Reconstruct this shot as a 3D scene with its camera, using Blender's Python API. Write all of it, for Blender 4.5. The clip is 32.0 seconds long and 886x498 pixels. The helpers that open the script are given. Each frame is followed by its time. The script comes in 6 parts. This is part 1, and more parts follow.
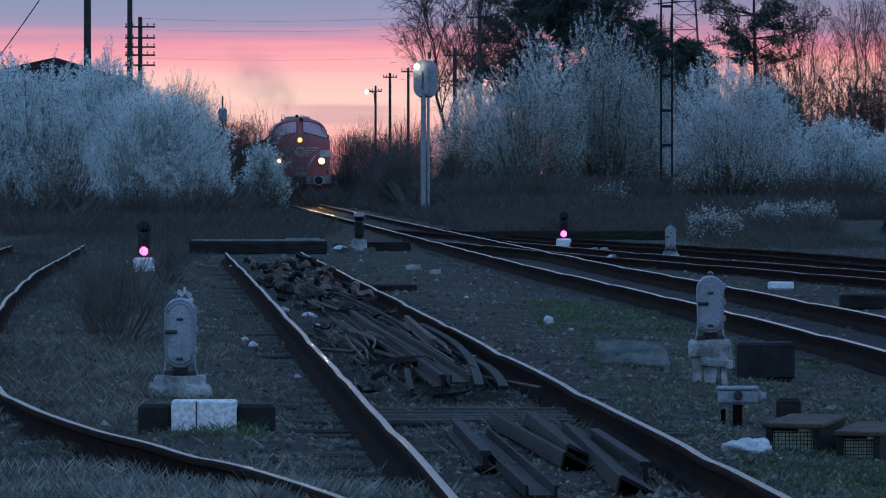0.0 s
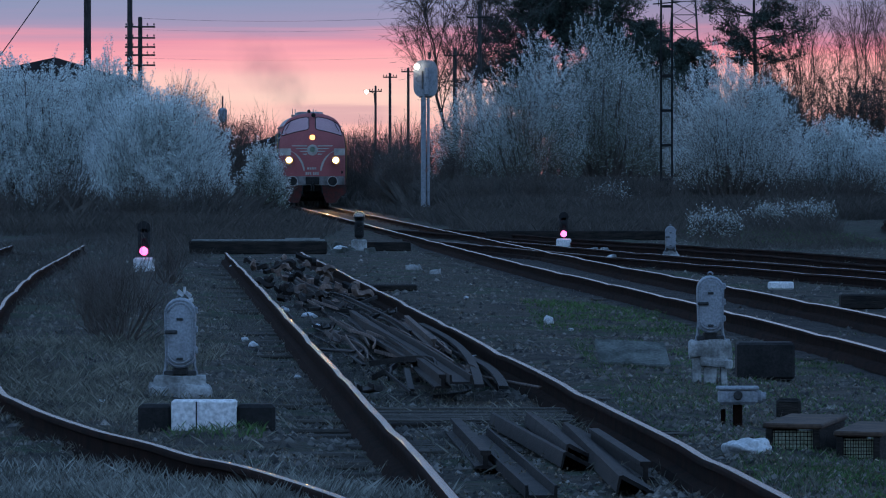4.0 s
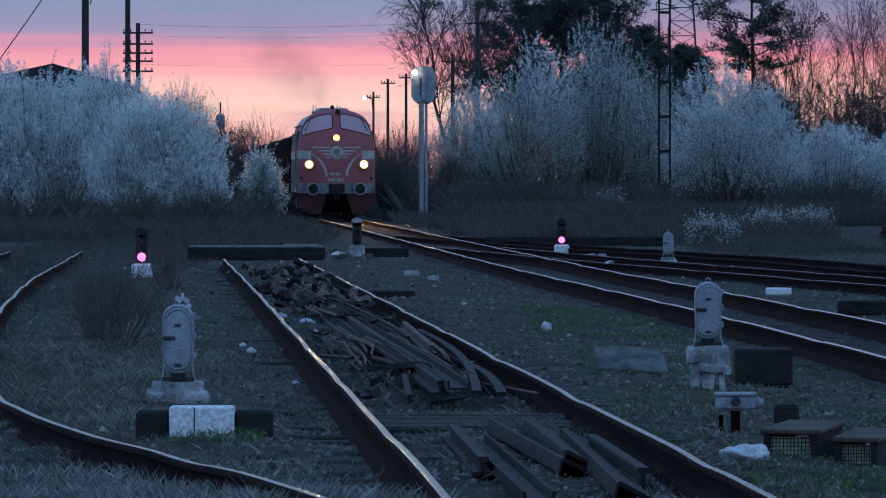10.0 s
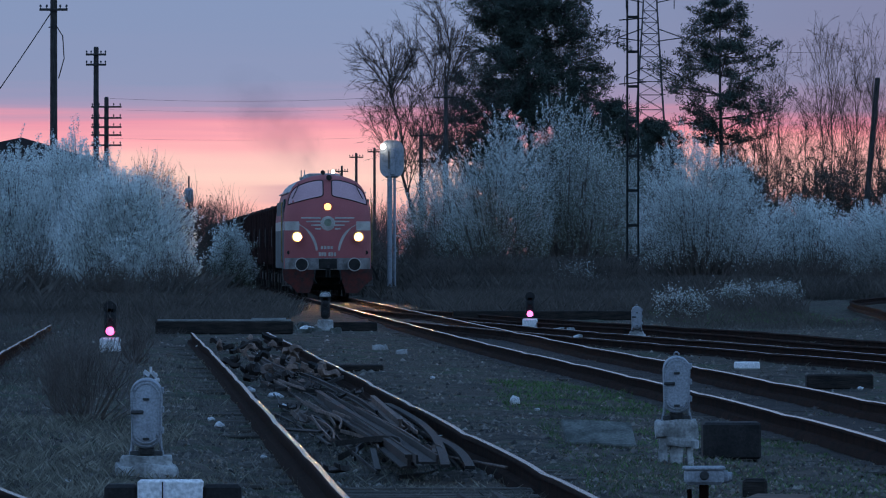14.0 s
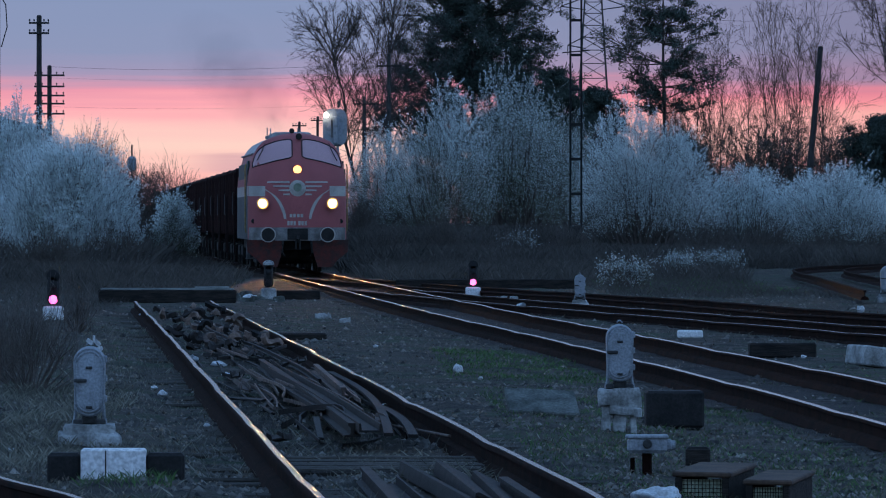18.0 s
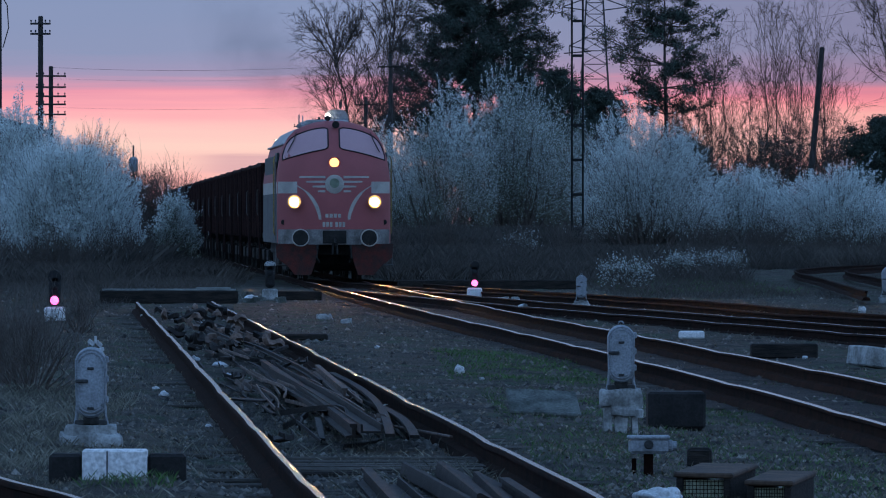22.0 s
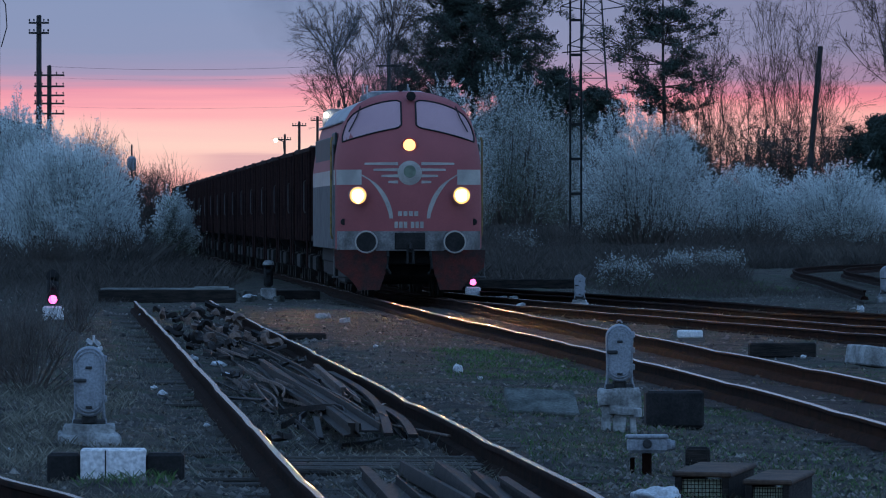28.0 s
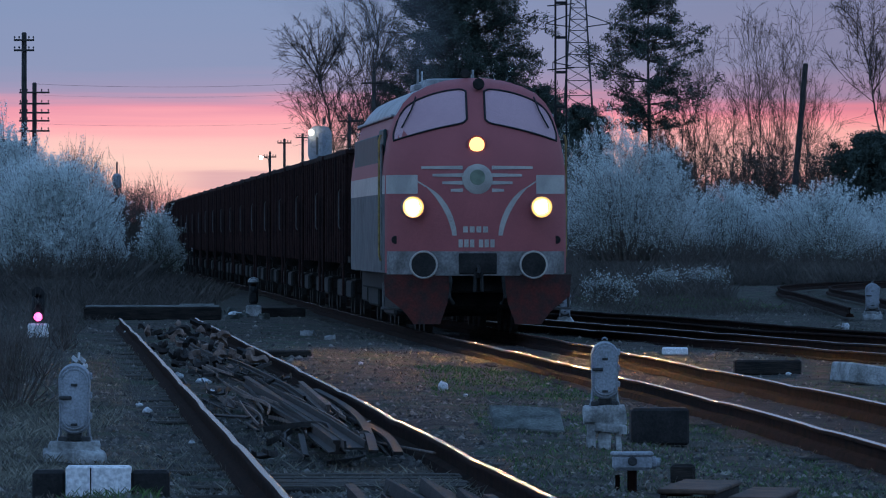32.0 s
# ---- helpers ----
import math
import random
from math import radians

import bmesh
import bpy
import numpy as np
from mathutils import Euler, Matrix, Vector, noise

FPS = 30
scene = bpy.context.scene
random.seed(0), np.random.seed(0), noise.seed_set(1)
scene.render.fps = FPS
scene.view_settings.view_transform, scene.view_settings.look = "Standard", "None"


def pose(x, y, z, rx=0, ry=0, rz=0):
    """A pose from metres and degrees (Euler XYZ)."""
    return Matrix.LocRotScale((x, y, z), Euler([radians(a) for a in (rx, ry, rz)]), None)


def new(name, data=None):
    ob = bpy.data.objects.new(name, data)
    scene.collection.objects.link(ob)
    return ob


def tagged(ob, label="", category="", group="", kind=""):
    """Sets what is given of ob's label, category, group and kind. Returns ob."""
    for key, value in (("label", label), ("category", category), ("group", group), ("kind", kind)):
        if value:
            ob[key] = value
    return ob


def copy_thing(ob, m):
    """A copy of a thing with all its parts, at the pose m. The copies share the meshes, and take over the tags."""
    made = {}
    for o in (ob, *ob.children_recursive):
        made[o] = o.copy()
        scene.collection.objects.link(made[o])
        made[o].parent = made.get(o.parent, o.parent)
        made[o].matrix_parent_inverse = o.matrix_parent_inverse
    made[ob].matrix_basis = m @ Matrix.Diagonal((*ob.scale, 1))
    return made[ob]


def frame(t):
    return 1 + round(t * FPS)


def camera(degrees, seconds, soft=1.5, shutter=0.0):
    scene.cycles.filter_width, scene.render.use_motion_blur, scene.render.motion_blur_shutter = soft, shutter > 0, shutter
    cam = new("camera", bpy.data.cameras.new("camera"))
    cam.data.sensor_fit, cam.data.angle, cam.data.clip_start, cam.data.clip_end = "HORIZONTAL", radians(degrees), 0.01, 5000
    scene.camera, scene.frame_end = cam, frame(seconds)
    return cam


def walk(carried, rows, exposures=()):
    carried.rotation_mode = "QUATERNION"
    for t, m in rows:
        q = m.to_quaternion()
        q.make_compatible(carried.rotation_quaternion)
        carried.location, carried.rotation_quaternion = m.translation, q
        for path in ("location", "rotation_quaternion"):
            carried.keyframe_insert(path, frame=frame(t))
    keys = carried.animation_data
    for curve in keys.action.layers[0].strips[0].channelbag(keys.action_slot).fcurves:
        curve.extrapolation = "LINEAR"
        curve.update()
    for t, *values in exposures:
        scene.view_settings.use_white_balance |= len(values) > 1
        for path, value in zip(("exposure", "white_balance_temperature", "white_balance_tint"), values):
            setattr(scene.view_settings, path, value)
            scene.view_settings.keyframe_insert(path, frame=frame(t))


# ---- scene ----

# ======== camera ========
cam = camera(5.983, 32.0, soft=1.1)
# seconds, sideways and upward swing of the tripod head in units of 1/15000 radian
SWING = [(0, 0, 0), (3.5, 0, 0), (6, 0, 0), (9, 0, 0), (9.5, 0, 1.5), (10, -3.8, 10.7), (10.5, -5.2, 19), (11, -11, 35.2), (11.5, -12, 48.2),
         (12, -17.4, 67.3), (12.5, -19.2, 87.6), (13, -28.3, 106), (13.5, -38.3, 127), (14, -59.7, 141.6), (14.5, -99.5, 147.8),
         (15.2, -138, 131), (15.9, -147, 108), (16.5, -145.5, 98), (17, -145.5, 96.4), (17.5, -146.5, 94.9), (18, -160.3, 85.9),
         (18.5, -159.3, 87.2), (19, -157.7, 87.2), (21, -157.7, 87.2), (23, -157.7, 87.2), (24, -157.9, 86), (25.5, -160, 85.7),
         (27.5, -160.8, 85), (28, -160.6, 85.7), (29, -158, 85.7), (31, -158.5, 85.7), (31.5, -162.3, 87.2), (32, -186.8, 116.3)]
EYE_Z = 1.6
walk(cam, [(t, pose(0, 0, EYE_Z, 90 + math.degrees((b - 138) / 15000), 0, math.degrees(a / 15000))) for t, a, b in SWING])

# ======== dusk sky ========
world = bpy.data.worlds.new("dusk")
scene.world = world
world.use_nodes = True
wn, wl = world.node_tree.nodes, world.node_tree.links
wn.clear()


def wnode(kind, **kw):
    n = wn.new(kind)
    for k, v in kw.items():
        if k == "op":
            n.operation = v
        else:
            n.inputs[k.replace("_", " ")].default_value = v
    return n


def ramp_of(n, stops):
    r = n.color_ramp
    while len(r.elements) > 1:
        r.elements.remove(r.elements[-1])
    r.elements[0].position, r.elements[0].color = stops[0][0], (*stops[0][1], 1)
    for p, c in stops[1:]:
        r.elements.new(p).color = (*c, 1)


tc = wn.new("ShaderNodeTexCoord")
sep = wn.new("ShaderNodeSeparateXYZ")
wl.new(tc.outputs["Generated"], sep.inputs[0])
mp = wn.new("ShaderNodeMapping")
mp.inputs["Scale"].default_value = (9, 9, 330)
wl.new(tc.outputs["Generated"], mp.inputs[0])
cloud = wn.new("ShaderNodeTexNoise")
cloud.inputs["Scale"].default_value, cloud.inputs["Detail"].default_value, cloud.inputs["Roughness"].default_value = 1.6, 6, 0.55
wl.new(mp.outputs[0], cloud.inputs["Vector"])
wob = wnode("ShaderNodeMath", op="MULTIPLY_ADD")
wob.inputs[1].default_value, wob.inputs[2].default_value = 0.005, -0.0025
wl.new(cloud.outputs["Fac"], wob.inputs[0])
el = wnode("ShaderNodeMath", op="ADD")
wl.new(sep.outputs["Z"], el.inputs[0]), wl.new(wob.outputs[0], el.inputs[1])
lo = wn.new("ShaderNodeMapRange")
lo.inputs["From Min"].default_value, lo.inputs["From Max"].default_value = -0.005, 0.045
wl.new(el.outputs[0], lo.inputs["Value"])
glow = wn.new("ShaderNodeValToRGB")
ramp_of(glow, [(0.0, (0.86, 0.29, 0.33)), (0.13, (1.0, 0.375, 0.39)), (0.20, (1.0, 0.50, 0.46)), (0.275, (1.0, 0.66, 0.575)), (0.33, (1.0, 0.575, 0.54)), (0.378, (1.0, 0.415, 0.465)),
               (0.404, (0.84, 0.33, 0.43)), (0.439, (0.39, 0.32, 0.49)), (0.50, (0.27, 0.315, 0.495)), (0.65, (0.24, 0.31, 0.50)), (1.0, (0.23, 0.315, 0.515))])
wl.new(lo.outputs[0], glow.inputs[0])
hi = wn.new("ShaderNodeMapRange")
hi.inputs["From Min"].default_value, hi.inputs["From Max"].default_value = -0.02, 0.9
wl.new(sep.outputs["Z"], hi.inputs["Value"])
dome = wn.new("ShaderNodeValToRGB")
ramp_of(dome, [(0.0, (0.19, 0.30, 0.49)), (0.08, (0.345, 0.575, 0.95)), (0.35, (0.315, 0.55, 0.97)), (0.7, (0.19, 0.395, 0.80)), (1.0, (0.165, 0.36, 0.75))])
wl.new(hi.outputs[0], dome.inputs[0])
az = wn.new("ShaderNodeMapRange")
az.inputs["From Min"].default_value, az.inputs["From Max"].default_value = 0.6, 0.98
az.interpolation_type = "SMOOTHSTEP"
wl.new(sep.outputs["Y"], az.inputs["Value"])
mixw = wn.new("ShaderNodeMix")
mixw.data_type = "RGBA"
wl.new(az.outputs[0], mixw.inputs["Factor"])
side = wn.new("ShaderNodeMapRange")
side.inputs["From Min"].default_value, side.inputs["From Max"].default_value = 0.0, 0.08
wl.new(sep.outputs["X"], side.inputs["Value"])
redder = wn.new("ShaderNodeMix")
redder.data_type, redder.blend_type = "RGBA", "MULTIPLY"
redder.inputs[7].default_value = (0.93, 0.70, 0.70, 1)
wl.new(side.outputs[0], redder.inputs["Factor"]), wl.new(glow.outputs[0], redder.inputs[6])
wl.new(dome.outputs[0], mixw.inputs[6]), wl.new(redder.outputs[2], mixw.inputs[7])
upper = wn.new("ShaderNodeMapRange")
upper.inputs["From Min"].default_value, upper.inputs["From Max"].default_value = 0.04, 0.3
wl.new(sep.outputs["Z"], upper.inputs["Value"])
mixu = wn.new("ShaderNodeMix")
mixu.data_type = "RGBA"
wl.new(upper.outputs[0], mixu.inputs["Factor"])
wl.new(mixw.outputs[2], mixu.inputs[6]), wl.new(dome.outputs[0], mixu.inputs[7])
# a small mauve cloud bank low over the line
def window(socket, lo0, lo1, hi0, hi1):
    a = wn.new("ShaderNodeMapRange")
    a.interpolation_type = "SMOOTHSTEP"
    a.inputs["From Min"].default_value, a.inputs["From Max"].default_value = lo0, lo1
    b = wn.new("ShaderNodeMapRange")
    b.interpolation_type = "SMOOTHSTEP"
    b.inputs["From Min"].default_value, b.inputs["From Max"].default_value = hi1, hi0
    m = wnode("ShaderNodeMath", op="MULTIPLY")
    wl.new(socket, a.inputs["Value"]), wl.new(socket, b.inputs["Value"])
    wl.new(a.outputs[0], m.inputs[0]), wl.new(b.outputs[0], m.inputs[1])
    return m.outputs[0]


bank = wnode("ShaderNodeMath", op="MULTIPLY")
wl.new(window(sep.outputs["X"], -0.021, -0.014, -0.0085, -0.004), bank.inputs[0])
wl.new(window(el.outputs[0], 0.0052, 0.0066, 0.0072, 0.0082), bank.inputs[1])
ahead = wnode("ShaderNodeMath", op="MULTIPLY")
wl.new(bank.outputs[0], ahead.inputs[0]), wl.new(az.outputs[0], ahead.inputs[1])
soft_bank = wnode("ShaderNodeMath", op="MULTIPLY")
soft_bank.inputs[1].default_value = 0.45
wl.new(ahead.outputs[0], soft_bank.inputs[0])
mixc = wn.new("ShaderNodeMix")
mixc.data_type = "RGBA"
mixc.inputs[7].default_value = (0.50, 0.28, 0.38, 1)
wl.new(soft_bank.outputs[0], mixc.inputs["Factor"]), wl.new(mixu.outputs[2], mixc.inputs[6])
bg = wn.new("ShaderNodeBackground")
bg.inputs["Strength"].default_value = 1.0
wl.new(mixc.outputs[2], bg.inputs["Color"])
wo = wn.new("ShaderNodeOutputWorld")
wl.new(bg.outputs[0], wo.inputs[0])

# ======== materials ========


def material(name, base, dark=None, rough=0.85, metal=0.0, scale=6.0, grain=40.0, bump=0.3, bump_size=0.01, stretch=(1, 1, 1), spot=0.5, spec=0.3, random_tone=0.0, coords="Object", sheen=None):
    """Two-scale mottled surface: broad stains between base and dark, fine grain, fine relief."""
    m = bpy.data.materials.new(name)
    m.use_nodes = True
    n, l = m.node_tree.nodes, m.node_tree.links
    b = n["Principled BSDF"]
    b.inputs["Roughness"].default_value, b.inputs["Metallic"].default_value = rough, metal
    b.inputs["Specular IOR Level"].default_value = spec
    dark = dark or tuple(c * 0.55 for c in base)
    tcn = n.new("ShaderNodeTexCoord")
    mpn = n.new("ShaderNodeMapping")
    mpn.inputs["Scale"].default_value = stretch
    l.new(tcn.outputs[coords], mpn.inputs[0])
    n1 = n.new("ShaderNodeTexNoise")
    n1.inputs["Scale"].default_value, n1.inputs["Detail"].default_value = scale, 5
    n2 = n.new("ShaderNodeTexNoise")
    n2.inputs["Scale"].default_value, n2.inputs["Detail"].default_value = grain, 3
    l.new(mpn.outputs[0], n1.inputs["Vector"]), l.new(mpn.outputs[0], n2.inputs["Vector"])
    r1 = n.new("ShaderNodeValToRGB")
    ramp_of(r1, [(spot - 0.14, dark), (spot + 0.12, base)])
    l.new(n1.outputs["Fac"], r1.inputs[0])
    mr = n.new("ShaderNodeMapRange")
    mr.inputs["From Min"].default_value, mr.inputs["From Max"].default_value = 0.3, 0.7
    mr.inputs["To Min"].default_value, mr.inputs["To Max"].default_value = 0.68, 1.22
    l.new(n2.outputs["Fac"], mr.inputs["Value"])
    mul = n.new("ShaderNodeVectorMath")
    mul.operation = "SCALE"
    l.new(r1.outputs[0], mul.inputs[0]), l.new(mr.outputs[0], mul.inputs["Scale"])
    last = mul.outputs[0]
    if random_tone:
        oi = n.new("ShaderNodeObjectInfo")
        geo = n.new("ShaderNodeNewGeometry")
        ad = n.new("ShaderNodeMath")
        ad.operation = "ADD"
        l.new(oi.outputs["Random"], ad.inputs[0]), l.new(geo.outputs["Random Per Island"], ad.inputs[1])
        fr = n.new("ShaderNodeMath")
        fr.operation = "FRACT"
        l.new(ad.outputs[0], fr.inputs[0])
        m2 = n.new("ShaderNodeMapRange")
        m2.inputs["To Min"].default_value, m2.inputs["To Max"].default_value = 1 - random_tone, 1 + random_tone
        l.new(fr.outputs[0], m2.inputs["Value"])
        mul2 = n.new("ShaderNodeVectorMath")
        mul2.operation = "SCALE"
        l.new(last, mul2.inputs[0]), l.new(m2.outputs[0], mul2.inputs["Scale"])
        last = mul2.outputs[0]
    l.new(last, b.inputs["Base Color"])
    if bump:
        bp = n.new("ShaderNodeBump")
        bp.inputs["Strength"].default_value, bp.inputs["Distance"].default_value = bump, bump_size
        l.new(n2.outputs["Fac"], bp.inputs["Height"]), l.new(bp.outputs[0], b.inputs["Normal"])
    return m


def lamp_material(name, colour, strength):
    m = bpy.data.materials.new(name)
    m.use_nodes = True
    b = m.node_tree.nodes["Principled BSDF"]
    b.inputs["Base Color"].default_value = (*colour, 1)
    b.inputs["Emission Color"].default_value = (*colour, 1)
    b.inputs["Emission Strength"].default_value = strength
    return m


M_ground = material("ballast_soil", (0.072, 0.056, 0.042), (0.010, 0.009, 0.0075), 0.95, scale=1.7, grain=17, bump=1.0, bump_size=0.05)


def mossy(m, green, scale):
    """Adds patches of low green growth with an uneven edge."""
    n, l = m.node_tree.nodes, m.node_tree.links
    b = n["Principled BSDF"]
    old = b.inputs["Base Color"].links[0].from_socket
    tcn = n.new("ShaderNodeTexCoord")
    ns = n.new("ShaderNodeTexNoise")
    ns.inputs["Scale"].default_value, ns.inputs["Detail"].default_value, ns.inputs["Roughness"].default_value = scale, 8, 0.7
    l.new(tcn.outputs["Object"], ns.inputs["Vector"])
    mr = n.new("ShaderNodeMapRange")
    mr.inputs["From Min"].default_value, mr.inputs["From Max"].default_value = 0.5, 0.62
    l.new(ns.outputs["Fac"], mr.inputs["Value"])
    mx = n.new("ShaderNodeMix")
    mx.data_type = "RGBA"
    mx.inputs[7].default_value = (*green, 1)
    l.new(mr.outputs[0], mx.inputs["Factor"]), l.new(old, mx.inputs[6]), l.new(mx.outputs[2], b.inputs["Base Color"])


mossy(M_ground, (0.028, 0.046, 0.020), 0.55)
M_rust = material("rail_rust", (0.026, 0.011, 0.0075), (0.010, 0.005, 0.004), 0.95, 0.0, scale=3, grain=30, bump=0.4, spec=0.06)
M_head = material("rail_head_steel", (0.30, 0.21, 0.165), (0.15, 0.10, 0.075), 0.19, 0.8, scale=3, grain=30, bump=0.08, bump_size=0.002)
M_dull = material("rail_head_dull", (0.27, 0.165, 0.12), (0.11, 0.065, 0.048), 0.25, 0.0, scale=7, grain=38, bump=0.3, bump_size=0.003, spec=0.15)
M_sleeper = material("sleeper_oak", (0.085, 0.073, 0.06), (0.034, 0.029, 0.024), 0.9, scale=3, grain=14, stretch=(1, 6, 6), bump=0.7, bump_size=0.02, random_tone=0.3)
M_timber = material("tarred_timber", (0.036, 0.029, 0.024), (0.014, 0.012, 0.011), 0.9, scale=3, grain=14, stretch=(1, 6, 6), bump=0.7, bump_size=0.02)
M_scrap = material("scrap_iron", (0.024, 0.017, 0.014), (0.007, 0.0055, 0.005), 0.75, 0.0, scale=6, grain=45, bump=0.7, random_tone=0.6)
# paler rust, with lamp light and highlights on the scrap put into its colour
M_lit_rust = material("lit_rust_iron", (0.22, 0.15, 0.12), (0.08, 0.055, 0.045), 0.75, scale=7, grain=40, bump=0.5, random_tone=0.4)
M_lid = material("rusted_sheet", (0.10, 0.062, 0.042), (0.04, 0.028, 0.022), 0.85, scale=5, grain=30, bump=0.4)
M_pale_backing = material("pale_green_board", (0.62, 0.64, 0.48), (0.40, 0.44, 0.30), 0.9, scale=9, grain=50, bump=0.3)
# pale grey for the sleeper top, its light put into the colour
M_lit_top = material("lit_sleeper_top", (0.30, 0.31, 0.29), (0.16, 0.165, 0.155), 0.9, scale=4, grain=30, stretch=(1, 5, 5), bump=0.4)
M_slab = material("mossy_concrete", (0.15, 0.155, 0.14), (0.06, 0.065, 0.055), 0.95, scale=5, grain=40, bump=0.5)
M_gravel = material("ballast_stone", (0.16, 0.14, 0.12), (0.026, 0.023, 0.02), 0.85, scale=1.6, grain=30, bump=0.3, random_tone=0.9)
M_leaf = material("dead_leaf", (0.30, 0.24, 0.18), (0.14, 0.105, 0.08), 0.9, scale=2, grain=20, bump=0, random_tone=0.5)
M_stone = material("old_concrete", (0.47, 0.47, 0.46), (0.20, 0.20, 0.19), 0.9, scale=5, grain=45, bump=0.5)
M_cream = material("signal_grey_paint", (0.33, 0.345, 0.37), (0.2, 0.21, 0.225), 0.6, scale=7, grain=60, bump=0.2, spot=0.4)
M_whitewash = material("whitewash", (0.87, 0.84, 0.83), (0.81, 0.78, 0.76), 0.85, scale=6, grain=40, bump=0.4, spot=0.36)
M_blackpaint = material("black_paint", (0.018, 0.018, 0.019), (0.01, 0.01, 0.01), 0.6, scale=6, grain=50)
M_bitumen = material("bitumen_black", (0.028, 0.026, 0.025), (0.015, 0.014, 0.014), 0.85, scale=6, grain=50, bump=0.5)
M_wood_pole = material("weathered_pole", (0.07, 0.06, 0.055), (0.035, 0.03, 0.028), 0.9, scale=3, grain=20, stretch=(6, 6, 1))
M_steel_dark = material("dark_galvanised", (0.09, 0.09, 0.09), (0.05, 0.05, 0.05), 0.7, 0.3, scale=4)
M_bark = material("bark", (0.095, 0.08, 0.072), (0.055, 0.046, 0.042), 0.95, scale=4, grain=25)
M_twig = material("twig_bark", (0.17, 0.14, 0.12), (0.10, 0.08, 0.07), 0.95, scale=4, grain=25, bump=0)
M_blossom = material("blossom_white", (0.92, 0.95, 0.92), (0.80, 0.83, 0.80), 0.9, scale=0.9, grain=6, bump=0, random_tone=0.12)


def thin_leaf(m, share):
    """Lets part of the light through the thin petals."""
    n, l = m.node_tree.nodes, m.node_tree.links
    b, out = n["Principled BSDF"], n["Material Output"]
    tr = n.new("ShaderNodeBsdfTranslucent")
    mx = n.new("ShaderNodeMixShader")
    mx.inputs[0].default_value = share
    l.new(b.inputs["Base Color"].links[0].from_socket, tr.inputs["Color"])
    l.new(b.outputs[0], mx.inputs[1]), l.new(tr.outputs[0], mx.inputs[2]), l.new(mx.outputs[0], out.inputs["Surface"])


thin_leaf(M_blossom, 0.55)
M_bud = material("budding_leaf", (0.26, 0.30, 0.22), (0.15, 0.17, 0.12), 0.9, scale=0.9, grain=6, bump=0, random_tone=0.4)
M_dull_bud = material("dull_closed_bud", (0.11, 0.10, 0.08), (0.07, 0.062, 0.05), 0.9, scale=0.9, grain=6, bump=0, random_tone=0.4)
M_needle = material("pine_needles", (0.075, 0.10, 0.08), (0.048, 0.062, 0.052), 0.85, scale=1.2, grain=8, bump=0, random_tone=0.4)
M_drygrass = material("dry_grass", (0.26, 0.245, 0.195), (0.10, 0.095, 0.075), 0.9, scale=0.7, grain=7, bump=0, random_tone=0.5)
M_bleached = material("bleached_grass_blade", (0.34, 0.34, 0.30), (0.13, 0.13, 0.112), 0.9, scale=1.2, grain=9, bump=0, random_tone=0.5)
M_brush = material("dry_brushwood", (0.12, 0.103, 0.088), (0.062, 0.055, 0.048), 0.95, scale=0.5, grain=6, bump=0, random_tone=0.25)
M_green = material("spring_grass", (0.10, 0.19, 0.06), (0.05, 0.095, 0.032), 0.85, scale=0.8, grain=8, bump=0, random_tone=0.4)
M_red = material("engine_red_paint", (0.43, 0.12, 0.12), (0.39, 0.11, 0.11), 0.55, scale=1.6, grain=90, bump=0.08, spec=0.15)
M_beam_red = material("buffer_beam_red", (0.11, 0.020, 0.015), (0.045, 0.022, 0.019), 0.7, scale=5, grain=30, bump=0.2)
M_cream_band = material("cream_band_paint", (0.52, 0.46, 0.40), (0.40, 0.35, 0.31), 0.5, scale=3, grain=90, bump=0.1)
M_engine_grey = material("engine_grey_paint", (0.15, 0.145, 0.14), (0.085, 0.082, 0.08), 0.7, scale=3, grain=30, bump=0.15)
M_beam_grey = material("beam_grey_paint", (0.27, 0.25, 0.235), (0.13, 0.115, 0.105), 0.7, scale=3, grain=25, bump=0.15)
M_yellow = material("handrail_yellow_paint", (0.42, 0.30, 0.10), (0.22, 0.15, 0.06), 0.6, scale=6, grain=40, bump=0.1)
M_roof = material("roof_silver_paint", (0.42, 0.43, 0.44), (0.25, 0.24, 0.24), 0.5, 0.2, scale=2, grain=22, bump=0.2)
M_under = material("sooty_underframe", (0.03, 0.027, 0.025), (0.015, 0.014, 0.013), 0.8, scale=4, grain=30)
M_wagon = material("wagon_oxide_brown", (0.050, 0.024, 0.021), (0.022, 0.012, 0.011), 0.95, scale=1.5, grain=20, bump=0.3, spec=0.1)
M_load = material("loaded_scrap", (0.07, 0.05, 0.045), (0.03, 0.025, 0.022), 0.9, scale=2, grain=10, bump=0.8, bump_size=0.05)
# pinkish base colour stands in for the sky mirrored in the windscreens
M_glass_sky = material("cab_glass_sky_tint", (0.62, 0.36, 0.37), (0.58, 0.33, 0.35), 0.12, 0.0, scale=1, grain=90, bump=0, spec=0.3)
M_tile = material("tarred_roofing", (0.05, 0.04, 0.04), (0.03, 0.026, 0.025), 0.9, scale=2, grain=20)
M_plaster = material("dingy_plaster", (0.3, 0.27, 0.24), (0.2, 0.18, 0.16), 0.9, scale=1, grain=15)
M_plastic = material("plastic_litter", (0.7, 0.7, 0.7), (0.5, 0.5, 0.5), 0.4, scale=8, grain=50, bump=0.6, bump_size=0.02)
M_head_glow = lamp_material("headlight_bulb_glow", (1.0, 0.46, 0.13), 42000)
